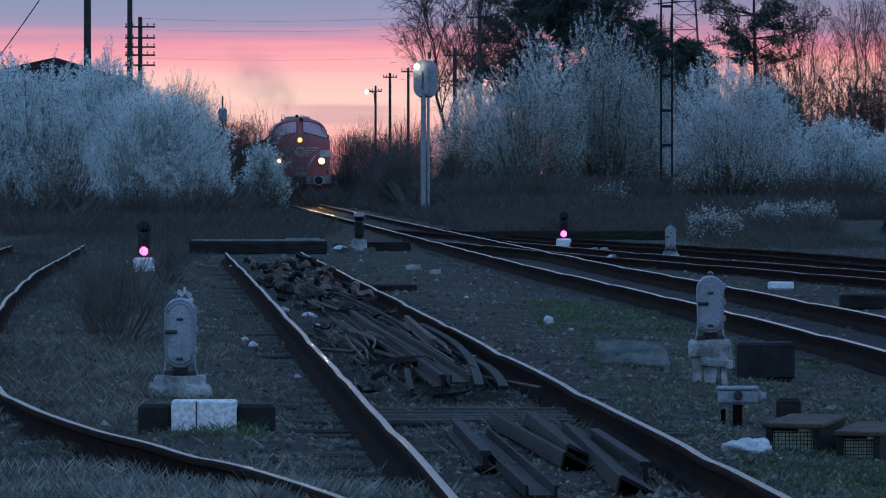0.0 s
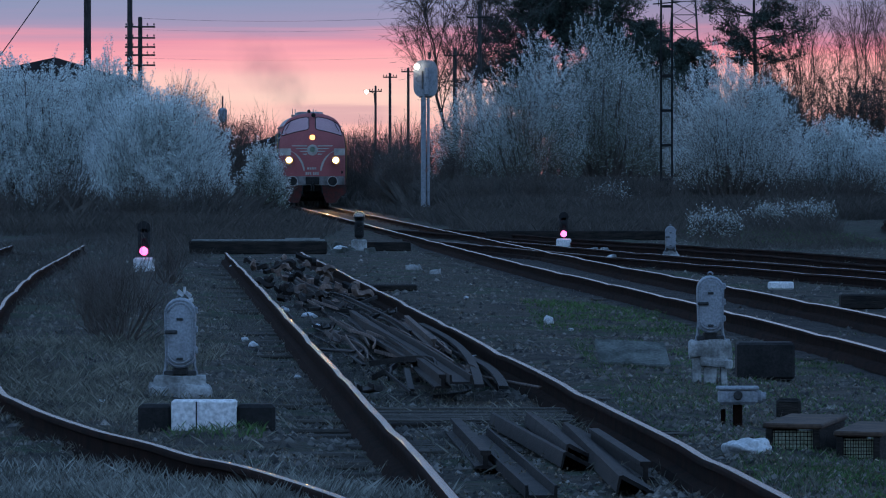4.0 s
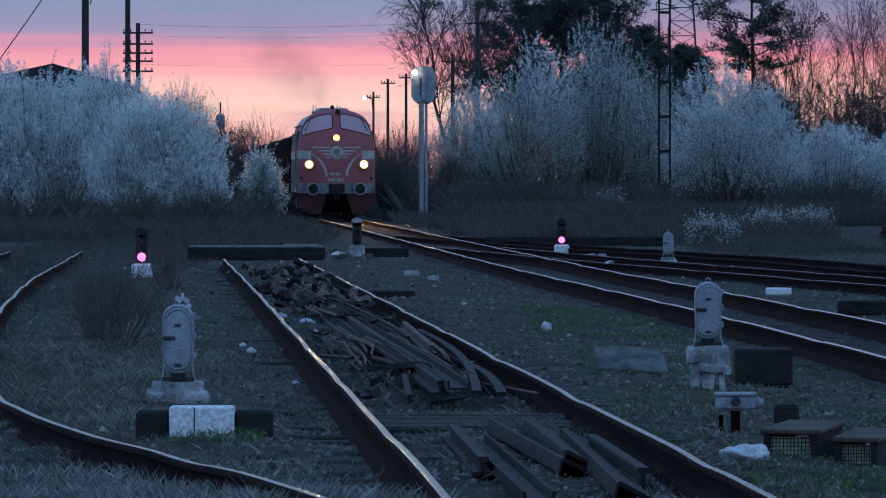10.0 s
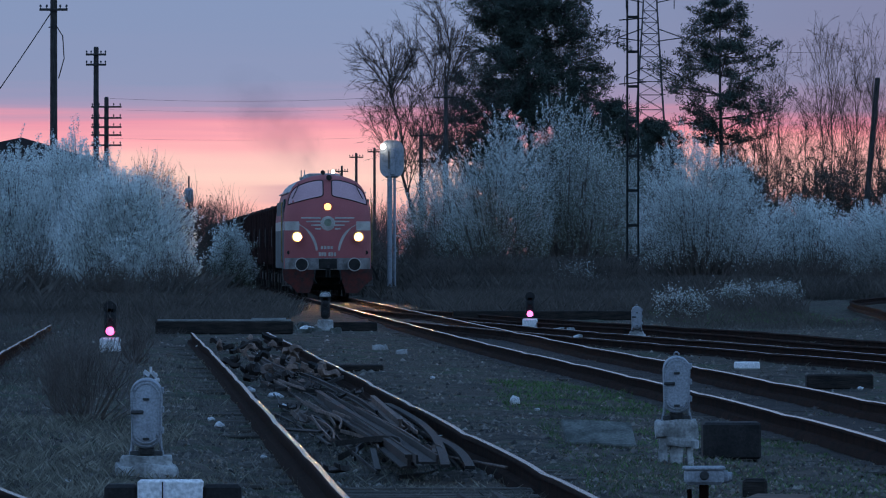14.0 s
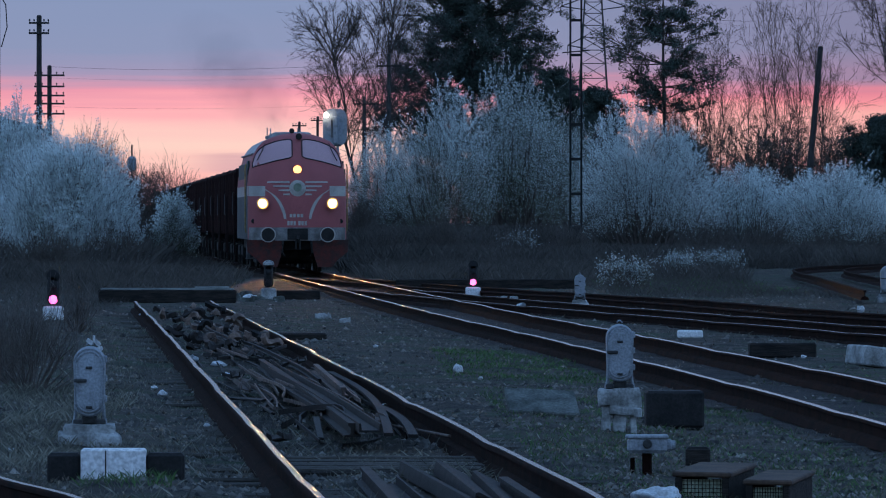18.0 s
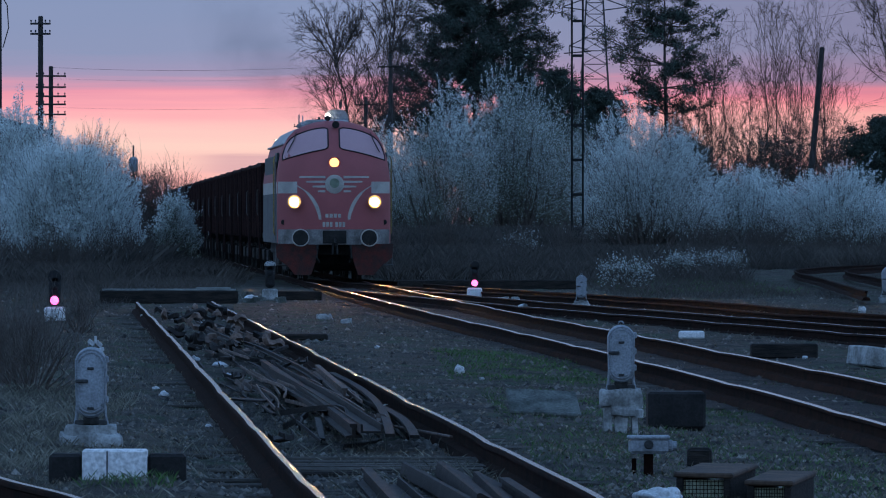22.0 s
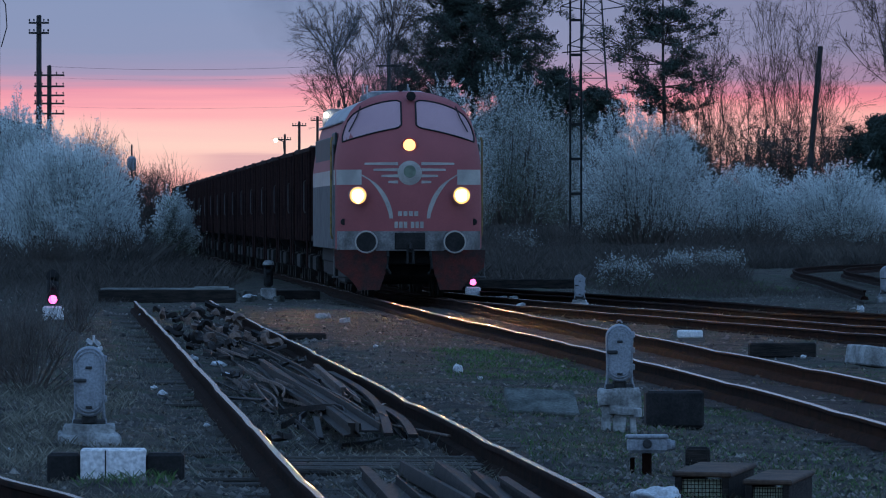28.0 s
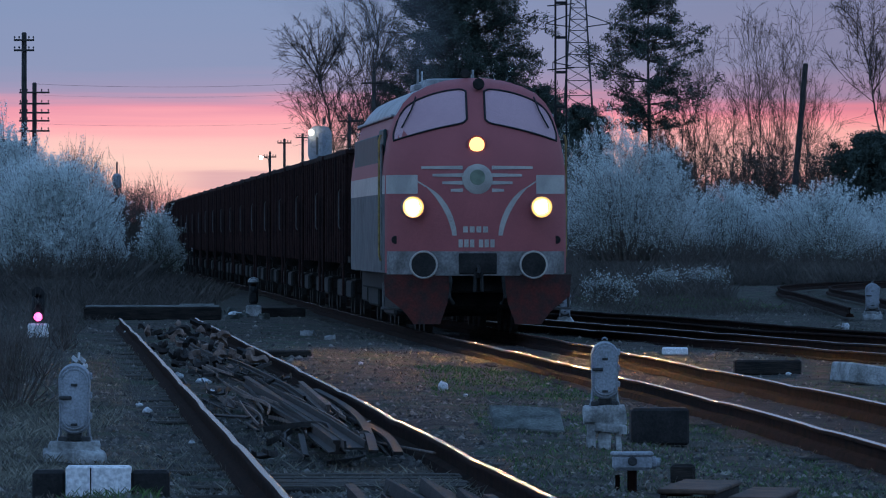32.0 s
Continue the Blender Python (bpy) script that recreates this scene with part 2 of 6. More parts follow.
# amber for the reflector and outer halo ring, yellow for the inner halo ring
M_reflector_halo = lamp_material("headlight_reflector_halo_glow", (1.0, 0.50, 0.15), 1.0)
M_halo_glow = lamp_material("headlight_halo_glow", (1.0, 0.66, 0.26), 1.7)
M_teal = material("teal_glass", (0.05, 0.085, 0.085), (0.035, 0.06, 0.06), 0.5, scale=2, grain=10, bump=0, spec=0.15)
M_top_glow = lamp_material("top_lamp_glow", (1.0, 0.5, 0.16), 2.6)
M_magenta = lamp_material("shunting_lens_glow", (1.0, 0.12, 0.42), 4)
M_star = lamp_material("street_lamp_glow", (1.0, 0.72, 0.42), 30)
M_star_white = lamp_material("yard_lamp_glow", (1.0, 0.9, 0.75), 18)


def smoke_material():
    m = bpy.data.materials.new("exhaust_haze")
    m.use_nodes = True
    n, l = m.node_tree.nodes, m.node_tree.links
    n.clear()
    tcn = n.new("ShaderNodeTexCoord")
    gr = n.new("ShaderNodeTexGradient")
    gr.gradient_type = "SPHERICAL"
    l.new(tcn.outputs["Object"], gr.inputs[0])
    ns = n.new("ShaderNodeTexNoise")
    ns.inputs["Scale"].default_value, ns.inputs["Detail"].default_value = 2.2, 5
    l.new(tcn.outputs["Object"], ns.inputs["Vector"])
    mu = n.new("ShaderNodeMath")
    mu.operation = "MULTIPLY"
    l.new(gr.outputs["Fac"], mu.inputs[0]), l.new(ns.outputs["Fac"], mu.inputs[1])
    m2 = n.new("ShaderNodeMath")
    m2.operation, m2.use_clamp = "MULTIPLY", True
    m2.inputs[1].default_value = 0.36
    l.new(mu.outputs[0], m2.inputs[0])
    tr, df, mx, out = n.new("ShaderNodeBsdfTransparent"), n.new("ShaderNodeBsdfDiffuse"), n.new("ShaderNodeMixShader"), n.new("ShaderNodeOutputMaterial")
    df.inputs["Color"].default_value = (0.32, 0.31, 0.32, 1)
    l.new(m2.outputs[0], mx.inputs[0]), l.new(tr.outputs[0], mx.inputs[1]), l.new(df.outputs[0], mx.inputs[2]), l.new(mx.outputs[0], out.inputs["Surface"])
    return m


M_smoke = smoke_material()

# ======== mesh helpers ========


class Mb:
    """Collects vertices and faces of one mesh."""

    def __init__(self):
        self.v, self.f, self.m = [], [], []

    def add(self, vs, fs, mat=0):
        o = len(self.v)
        self.v.extend(tuple(p) for p in vs)
        self.f.extend(tuple(i + o for i in q) for q in fs)
        self.m.extend([mat] * len(fs))
        return self

    def box(self, c, s, b=0.01, rz=0.0, rx=0.0, ry=0.0, mat=0):
        """A box of size s round c with chamfered edges."""
        x, y, z = s[0] / 2, s[1] / 2, s[2] / 2
        b = min(b, x * 0.6, y * 0.6, z * 0.6)
        rot = Euler((rx, ry, rz)).to_matrix()
        cc = Vector(c)
        vs, idx = [], {}
        for sx in (-1, 1):
            for sy in (-1, 1):
                for sz in (-1, 1):
                    for k, p in enumerate(((x, y - b, z - b), (x - b, y, z - b), (x - b, y - b, z))):
                        idx[sx, sy, sz, k] = len(vs)
                        vs.append(cc + rot @ Vector((sx * p[0], sy * p[1], sz * p[2])))
        fs = []
        for a in range(3):
            u, w = (a + 1) % 3, (a + 2) % 3
            for s1 in (-1, 1):
                def key(su, sw, k, s1=s1, a=a, u=u, w=w):
                    t = [0, 0, 0]
                    t[a], t[u], t[w] = s1, su, sw
                    return idx[t[0], t[1], t[2], k]
                q = [key(-1, -1, a), key(1, -1, a), key(1, 1, a), key(-1, 1, a)]
                fs.append(q if s1 > 0 else q[::-1])
                for s2 in (-1, 1):
                    t1, t2 = [0, 0, 0], [0, 0, 0]
                    t1[a], t1[u], t1[w] = s1, s2, -1
                    t2[a], t2[u], t2[w] = s1, s2, 1
                    q = [idx[(*t1, a)], idx[(*t1, u)], idx[(*t2, u)], idx[(*t2, a)]]
                    fs.append(q if s1 * s2 > 0 else q[::-1])
        for sx in (-1, 1):
            for sy in (-1, 1):
                for sz in (-1, 1):
                    q = [idx[sx, sy, sz, k] for k in range(3)]
                    fs.append(q if sx * sy * sz > 0 else q[::-1])
        return self.add(vs, fs, mat)

    def tube(self, pts, radii, n=8, mat=0, cap=True):
        pts = [Vector(p) for p in pts]
        if not hasattr(radii, "__len__"):
            radii = [radii] * len(pts)
        vs, fs = [], []
        for i, p in enumerate(pts):
            d = (pts[min(i + 1, len(pts) - 1)] - pts[max(i - 1, 0)]).normalized()
            a = d.cross(Vector((0, 0, 1)) if abs(d.z) < 0.9 else Vector((1, 0, 0))).normalized()
            c = d.cross(a)
            for k in range(n):
                w = 2 * math.pi * k / n
                vs.append(p + (a * math.cos(w) + c * math.sin(w)) * radii[i])
        for i in range(len(pts) - 1):
            for k in range(n):
                k2 = (k + 1) % n
                fs.append((i * n + k, i * n + k2, (i + 1) * n + k2, (i + 1) * n + k))
        if cap:
            fs.append(tuple(range(n))[::-1])
            fs.append(tuple((len(pts) - 1) * n + k for k in range(n)))
        return self.add(vs, fs, mat)

    def lathe(self, c, axis, prof, n=20, mat=0, cap=True):
        """Turns (along, radius) rows round an axis through c."""
        d = Vector(axis).normalized()
        a = d.cross(Vector((0, 0, 1)) if abs(d.z) < 0.9 else Vector((1, 0, 0))).normalized()
        b = d.cross(a)
        vs, fs = [], []
        for s, r in prof:
            vs += [Vector(c) + d * s + (a * math.cos(2 * math.pi * k / n) + b * math.sin(2 * math.pi * k / n)) * max(r, 1e-4) for k in range(n)]
        for i in range(len(prof) - 1):
            fs += [(i * n + k, i * n + (k + 1) % n, (i + 1) * n + (k + 1) % n, (i + 1) * n + k) for k in range(n)]
        if cap:
            fs += [tuple(range(n))[::-1], tuple((len(prof) - 1) * n + k for k in range(n))]
        return self.add(vs, fs, mat)

    def sweep(self, prof, pts, mats=None, closed=True):
        """prof: (across, up) rows; pts: path; the profile stays upright."""
        pts = [Vector(p) for p in pts]
        n, vs, fs, ms = len(prof), [], [], []
        for i, p in enumerate(pts):
            d = pts[min(i + 1, len(pts) - 1)] - pts[max(i - 1, 0)]
            d.z = 0
            d.normalize()
            side = Vector((d.y, -d.x, 0))
            vs += [p + side * a + Vector((0, 0, h)) for a, h in prof]
        for i in range(len(pts) - 1):
            for k in range(n):
                k2 = (k + 1) % n
                fs.append((i * n + k, (i + 1) * n + k, (i + 1) * n + k2, i * n + k2))
                ms.append(mats[k] if mats else 0)
        o = len(self.v)
        self.v.extend(tuple(p) for p in vs)
        self.f.extend(tuple(i + o for i in q) for q in fs)
        self.m.extend(ms)
        self.f.append(tuple(o + k for k in range(n)))
        self.f.append(tuple(o + (len(pts) - 1) * n + k for k in range(n))[::-1])
        self.m += [ms[0], ms[0]]
        return self

    def mesh(self, name, mats, smooth=False):
        me = bpy.data.meshes.new(name)
        me.from_pydata(self.v, [], self.f)
        for m in (mats if isinstance(mats, (list, tuple)) else [mats]):
            me.materials.append(m)
        me.polygons.foreach_set("material_index", self.m)
        if smooth:
            me.polygons.foreach_set("use_smooth", [True] * len(self.f))
            me.set_sharp_from_angle(angle=radians(38))
        me.update()
        return me


def part(name, mb, mats, parent, label="", at=None, smooth=False):
    """One mesh object under a thing or a part."""
    ob = new(name, mb.mesh(name, mats, smooth) if isinstance(mb, Mb) else mb)
    ob.parent = parent
    if at is not None:
        ob.matrix_basis = at
    if label:
        ob["label"] = label
    return ob


def thing(name, at, label, category, group="", kind=""):
    ob = new(name)
    ob.matrix_basis = at
    return tagged(ob, label, category, group, kind)


def curve_at(rows, y):
    """Smooth interpolation of (y, x) rows."""
    ys = [r[0] for r in rows]
    i = max(1, min(len(rows) - 2, int(np.searchsorted(ys, y))))
    a, b = rows[i - 1], rows[i]
    p0, p3 = rows[max(i - 2, 0)], rows[min(i + 1, len(rows) - 1)]
    h = b[0] - a[0]
    u = (y - a[0]) / h
    m1 = (b[1] - p0[1]) / (b[0] - p0[0]) * h
    m2 = (p3[1] - a[1]) / (p3[0] - a[0]) * h
    if u < 0 or u > 1:
        return (a[1] + m1 * u) if u < 0 else b[1] + m2 * (u - 1)
    u2, u3 = u * u, u * u * u
    return a[1] * (2 * u3 - 3 * u2 + 1) + m1 * (u3 - 2 * u2 + u) + b[1] * (3 * u2 - 2 * u3) + m2 * (u3 - u2)


# ======== the plan: four tracks that run away from the camera ========
SIDING = [(28, 1.0), (36, 0.755), (47, 0.39), (58.5, 0.0), (72, -0.45), (100, -1.38), (125, -2.22), (148.6, -3.03), (160, -3.42)]
BRANCH = [(28, -0.25), (35.9, -1.16), (39.4, -1.65), (42, -2.05), (45.8, -2.63), (54.4, -3.57), (70, -4.55), (91.4, -5.5), (124, -6.7), (145.4, -7.3), (200, -8.9)]
MAIN = [(60, 5.05), (75.7, 4.68), (93, 4.13), (108, 3.59), (124, 2.99), (140, 2.33), (160, 1.623), (200, 0.276), (420, -7.13), (760, -18.58)]
YARD = [(80, 12.6), (98, 10.3), (116.5, 8.25), (131, 6.7), (143.7, 5.38), (158, 3.9), (175, 2.3), (195, 0.75)]
FAR_YARD = [(100, 15.0), (120, 11.9), (136, 9.5), (144.6, 8.25), (167.8, 6.35), (189, 3.85), (210, 1.6), (235, -0.5)]


def siding_level(y):
    if y < 148:
        return 0.095 + (148 - max(y, 36)) / 112 * 0.12
    return max(0.0, 0.095 * (1 - (y - 148) / 100))


def rail_level(x, y):
    xa, xt = curve_at(SIDING, min(max(y, 28), 160)) if y < 160 else -3.42 - (y - 160) * 0.034, curve_at(MAIN, max(y, 60))
    w = min(1.0, max(0.0, (x - xa - 1) / max(1.0, xt - xa - 2)))
    return (1 - w) * siding_level(y)


def ground_level(x, y):
    return rail_level(x, y) - 0.16


def on_ground(x, y, up=0.0, rz=0.0):
    return pose(x, y, ground_level(x, y) + up, 0, 0, rz)


def bumps(x, y):
    h = 0.035 * noise.noise((x * 0.9, y * 0.35, 0)) + 0.03 * noise.noise((x * 3.1, y * 1.1, 5))
    if y < 110:
        h += 0.02 * noise.noise((x * 5.3, y * 2.4, 11))
    far = min(1.0, max(0.0, (y - 200) / 200))
    h *= 1 + 1.5 * far
    if 60 < y < 200:
        off = abs(x - curve_at(MAIN, y))
        h -= 0.07 * min(1.0, max(0.0, (1.45 - off) / 0.3))
    if y < 158:
        off = abs(x - curve_at(SIDING, max(y, 28)))
        h -= 0.05 * min(1.0, max(0.0, (1.3 - off) / 0.25)) * min(1.0, max(0.0, (off - 0.55) / 0.12))
    return h


def build_ground():
    ys = [-60, -20, 5, 20, 28]
    y = 30.0
    while y < 420:
        ys.append(y)
        y += 0.16 + (y - 30) * 0.006
    ys += [440, 470, 510, 560, 640, 760, 1000, 1500, 2500, 4500]
    us = np.linspace(-1, 1, 141)
    vs, fs = [], []
    for yy in ys:
        half = 6 + max(yy, 10) * 0.075
        for i, u in enumerate(us):
            x = u * half
            if i in (0, 140):
                x = math.copysign(600 + max(yy, 0) * 1.2, u)
            elif i in (1, 139):
                x = math.copysign(half * 1.4 + 10, u)
            z = ground_level(x, yy) if abs(x) < 60 and yy > 20 else -0.16 + (0.2 if yy <= 28 else 0)
            if 28 < yy < 430 and abs(u) < 0.98:
                z += bumps(x, yy)
            vs.append((x, yy, z))
    n = len(us)
    for j in range(len(ys) - 1):
        for i in range(n - 1):
            fs.append((j * n + i, j * n + i + 1, (j + 1) * n + i + 1, (j + 1) * n + i))
    mb = Mb()
    mb.v, mb.f, mb.m = vs, fs, [0] * len(fs)
    ob = new("ground", mb.mesh("ground", M_ground, True))
    tagged(ob, "dark weedy ballast and bare soil between the tracks", "ground", kind="structure")


build_ground()

RAIL_PROFILE = [(-0.034, -0.014), (-0.030, -0.006), (-0.021, -0.0005), (-0.008, 0.002), (0.008, 0.002), (0.021, -0.0005), (0.030, -0.006), (0.034, -0.014), (0.034, -0.032), (0.009, -0.044),
                (0.008, -0.118), (0.065, -0.137), (0.09, -0.2), (-0.09, -0.2), (-0.065, -0.137), (-0.008, -0.118), (-0.009, -0.044), (-0.034, -0.032)]
RAIL_MATS = [0, 0, 1, 1, 1] + [0] * 13


def centre_line(rows, y0, y1, step):
    out, y = [], y0
    while y < y1 + 1e-6:
        out.append((curve_at(rows, y), y))
        y += step * (1 if y < 250 else 4)
    return out


def track(name, rows, y0, y1, label, head, sag, flat=None, sleeper_to=0.0, step=0.8, seed=1, half=0.74):
    rng = random.Random(seed)
    t = thing(name, Matrix(), label, "railway track", kind="structure")
    line = centre_line(rows, y0, y1, step)
    for side in (-1, 1):
        pts = []
        for i, (x, y) in enumerate(line):
            a, b = line[max(i - 1, 0)], line[min(i + 1, len(line) - 1)]
            d = Vector((b[0] - a[0], b[1] - a[1])).normalized()
            px, py = x + side * half * d.y, y - side * half * d.x
            z = siding_level(y) if flat is None else flat
            joint = ((y + side * 2.3) % 12.5) / 12.5
            z -= sag * math.exp(-((joint - 0.5) / 0.09) ** 2)
            z += sag * 0.9 * noise.noise((y * 0.11, side * 3.0 + seed, 1))
            pts.append((px + sag * 0.8 * noise.noise((y * 0.13, side * 5.0 + seed, 7)), py, z))
        part("rail", Mb().sweep(RAIL_PROFILE, pts, RAIL_MATS if head != M_head else [0] + [1] * 5 + [0] * 12), [M_rust, head], t, smooth=True)
    if sleeper_to:
        me = Mb().box((0, 0, 0), (2.5, 0.25, 0.15), 0.015).mesh("sleeper", M_sleeper)
        y, count = y0, 0
        while y < sleeper_to and count < 290:
            x = curve_at(rows, y)
            sl = (curve_at(rows, y + 0.5) - curve_at(rows, y - 0.5))
            z = siding_level(y) if flat is None else flat
            part("sleeper", me, None, t, at=pose(x + rng.uniform(-.04, .04), y, z - (0.295 if flat is not None else 0.282) + rng.uniform(-.025, .018), rng.uniform(-2, 2), rng.uniform(-.6, .6), -math.degrees(math.atan(sl)) + rng.uniform(-1.2, 1.2)))
            y += 0.62 + rng.uniform(-.05, .05)
            count += 1
    return t


track("siding_track", SIDING, 30, 158, "disused siding with worn wavy rails on rotting sleepers", M_dull, 0.013, None, 150, 0.8, 1, 0.705)
track("branch_track", BRANCH, 30, 175, "rusty curved siding sinking into dry grass", M_dull, 0.018, None, 120, 0.8, 2)
track("main_track", MAIN, 62, 760, "main running track with shiny railheads", M_head, 0.010, 0.0, 190, 0.8, 3)
track("yard_track", YARD, 84, 195, "turnout track branching off over the ballast", M_dull, 0.012, -0.004, 160, 0.8, 4)
track("far_yard_track", FAR_YARD, 104, 235, "rusty outer yard track", M_rust, 0.012, -0.01, 0, 0.8, 5)
M_dark_ballast = material("dark_ballast", (0.040, 0.033, 0.028), (0.012, 0.010, 0.009), 0.9, scale=2.2, grain=22, bump=1.0, bump_size=0.05)


def track_bed(rows, y0, y1, half, level):
    """Dark ballast between and beside the rails, uneven at its edges."""
    rng = random.Random(int(y0))
    mb = Mb()
    vs, fs, n = [], [], 8
    ys = np.arange(y0, y1, 0.5)
    for y in ys:
        x = curve_at(rows, y)
        for i in range(n + 1):
            u = i / n * 2 - 1
            edge = abs(u) > 0.99
            vs.append((x + half * (u + (rng.uniform(-0.12, 0.12) if edge else 0)), y, level + rng.uniform(-0.014, 0.014) - (0.09 if edge else 0)))
    for j in range(len(ys) - 1):
        fs += [(j * (n + 1) + i, j * (n + 1) + i + 1, (j + 1) * (n + 1) + i + 1, (j + 1) * (n + 1) + i) for i in range(n)]
    ob = new("track_bed", mb.add(vs, fs).mesh("track_bed", M_dark_ballast, True))
    tagged(ob, "dark ballast packed round the sleepers", "ballast", kind="structure")


track_bed(MAIN, 62, 240, 1.25, -0.205)
track_bed(YARD, 84, 190, 1.15, -0.205)
OUTER = [(170, 11.2), (186, 11.7), (218, 12.7), (240, 13.3), (256, 14.2), (270, 16.0), (282, 18.4), (292, 21.5), (300, 24.5)]
track("outer_curve_track", OUTER, 176, 298, "rusty track curving away behind the yard", M_rust, 0.01, 0.13, 0, 0.8, 6)

# ======== the train ========
HALF = [(1.50, 1.0), (1.50, 1.65), (1.50, 2.31), (1.50, 2.62), (1.47, 2.9), (1.42, 3.2), (1.30, 3.62), (1.18, 3.82), (1.02, 3.98), (0.78, 4.1), (0.5, 4.19), (0.24, 4.23), (0.0, 4.24)]
NOSE_BACK = [(1.0, 0.0), (2.2, 0.04), (2.75, 0.12), (2.95, 0.2), (3.15, 0.34), (3.6, 0.62), (4.0, 0.95), (4.15, 1.2), (4.3, 1.6)]


def nose_y(x, z):
    return curve_at(NOSE_BACK, min(z, 4.29)) + 0.75 * min(1.0, abs(x) / 1.5) ** 3.5


def nose_patch(fn, nu, nv, off=0.006, thick=0.012):
    """A thin plate that follows the nose; fn(u, v) gives (x, z)."""
    mb = Mb()
    vs, fs = [], []
    for layer in (off, off - thick):
        for j in range(nv + 1):
            for i in range(nu + 1):
                x, z = fn(i / nu, j / nv)
                vs.append((x, nose_y(x, z) - layer, z))
    n = (nu + 1) * (nv + 1)
    for j in range(nv):
        for i in range(nu):
            a = j * (nu + 1) + i
            fs.append((a, a + 1, a + nu + 2, a + nu + 1))
            fs.append((n + a, n + a + nu + 1, n + a + nu + 2, n + a + 1))
    ring = [i for i in range(nu + 1)] + [j * (nu + 1) + nu for j in range(1, nv + 1)] + [nv * (nu + 1) + i for i in range(nu - 1, -1, -1)] + [j * (nu + 1) for j in range(nv - 1, 0, -1)]
    for a, b in zip(ring, ring[1:] + ring[:1]):
        fs.append((b, a, n + a, n + b))
    return mb.add(vs, fs)


def window_shape(u, v, sx):
    """Windscreen: straight inner edge, top and outer corner follow the roof."""
    x = 0.15 + 1.20 * u
    top = 4.05 - 0.40 * u ** 2 - 0.34 * u ** 12
    bot = 3.49 - 0.20 * u - 0.10 * u ** 2
    if u < 0.06:
        bot, top = bot + (0.06 - u) * 0.9, top - (0.06 - u) * 0.7
    return sx * x, bot + (top - bot) * v


def frame_ring(sx, grow):
    pts = []
    n = 20
    for i in range(n + 1):
        pts.append(window_shape(i / n, 0, sx))
    for i in range(1, 5):
        pts.append(window_shape(1, i / 4, sx))
    for i in range(n - 1, -1, -1):
        pts.append(window_shape(i / n, 1, sx))
    for i in range(3, 0, -1):
        pts.append(window_shape(0, i / 4, sx))
    return [(x, nose_y(x, z) - grow, z) for x, z in pts]


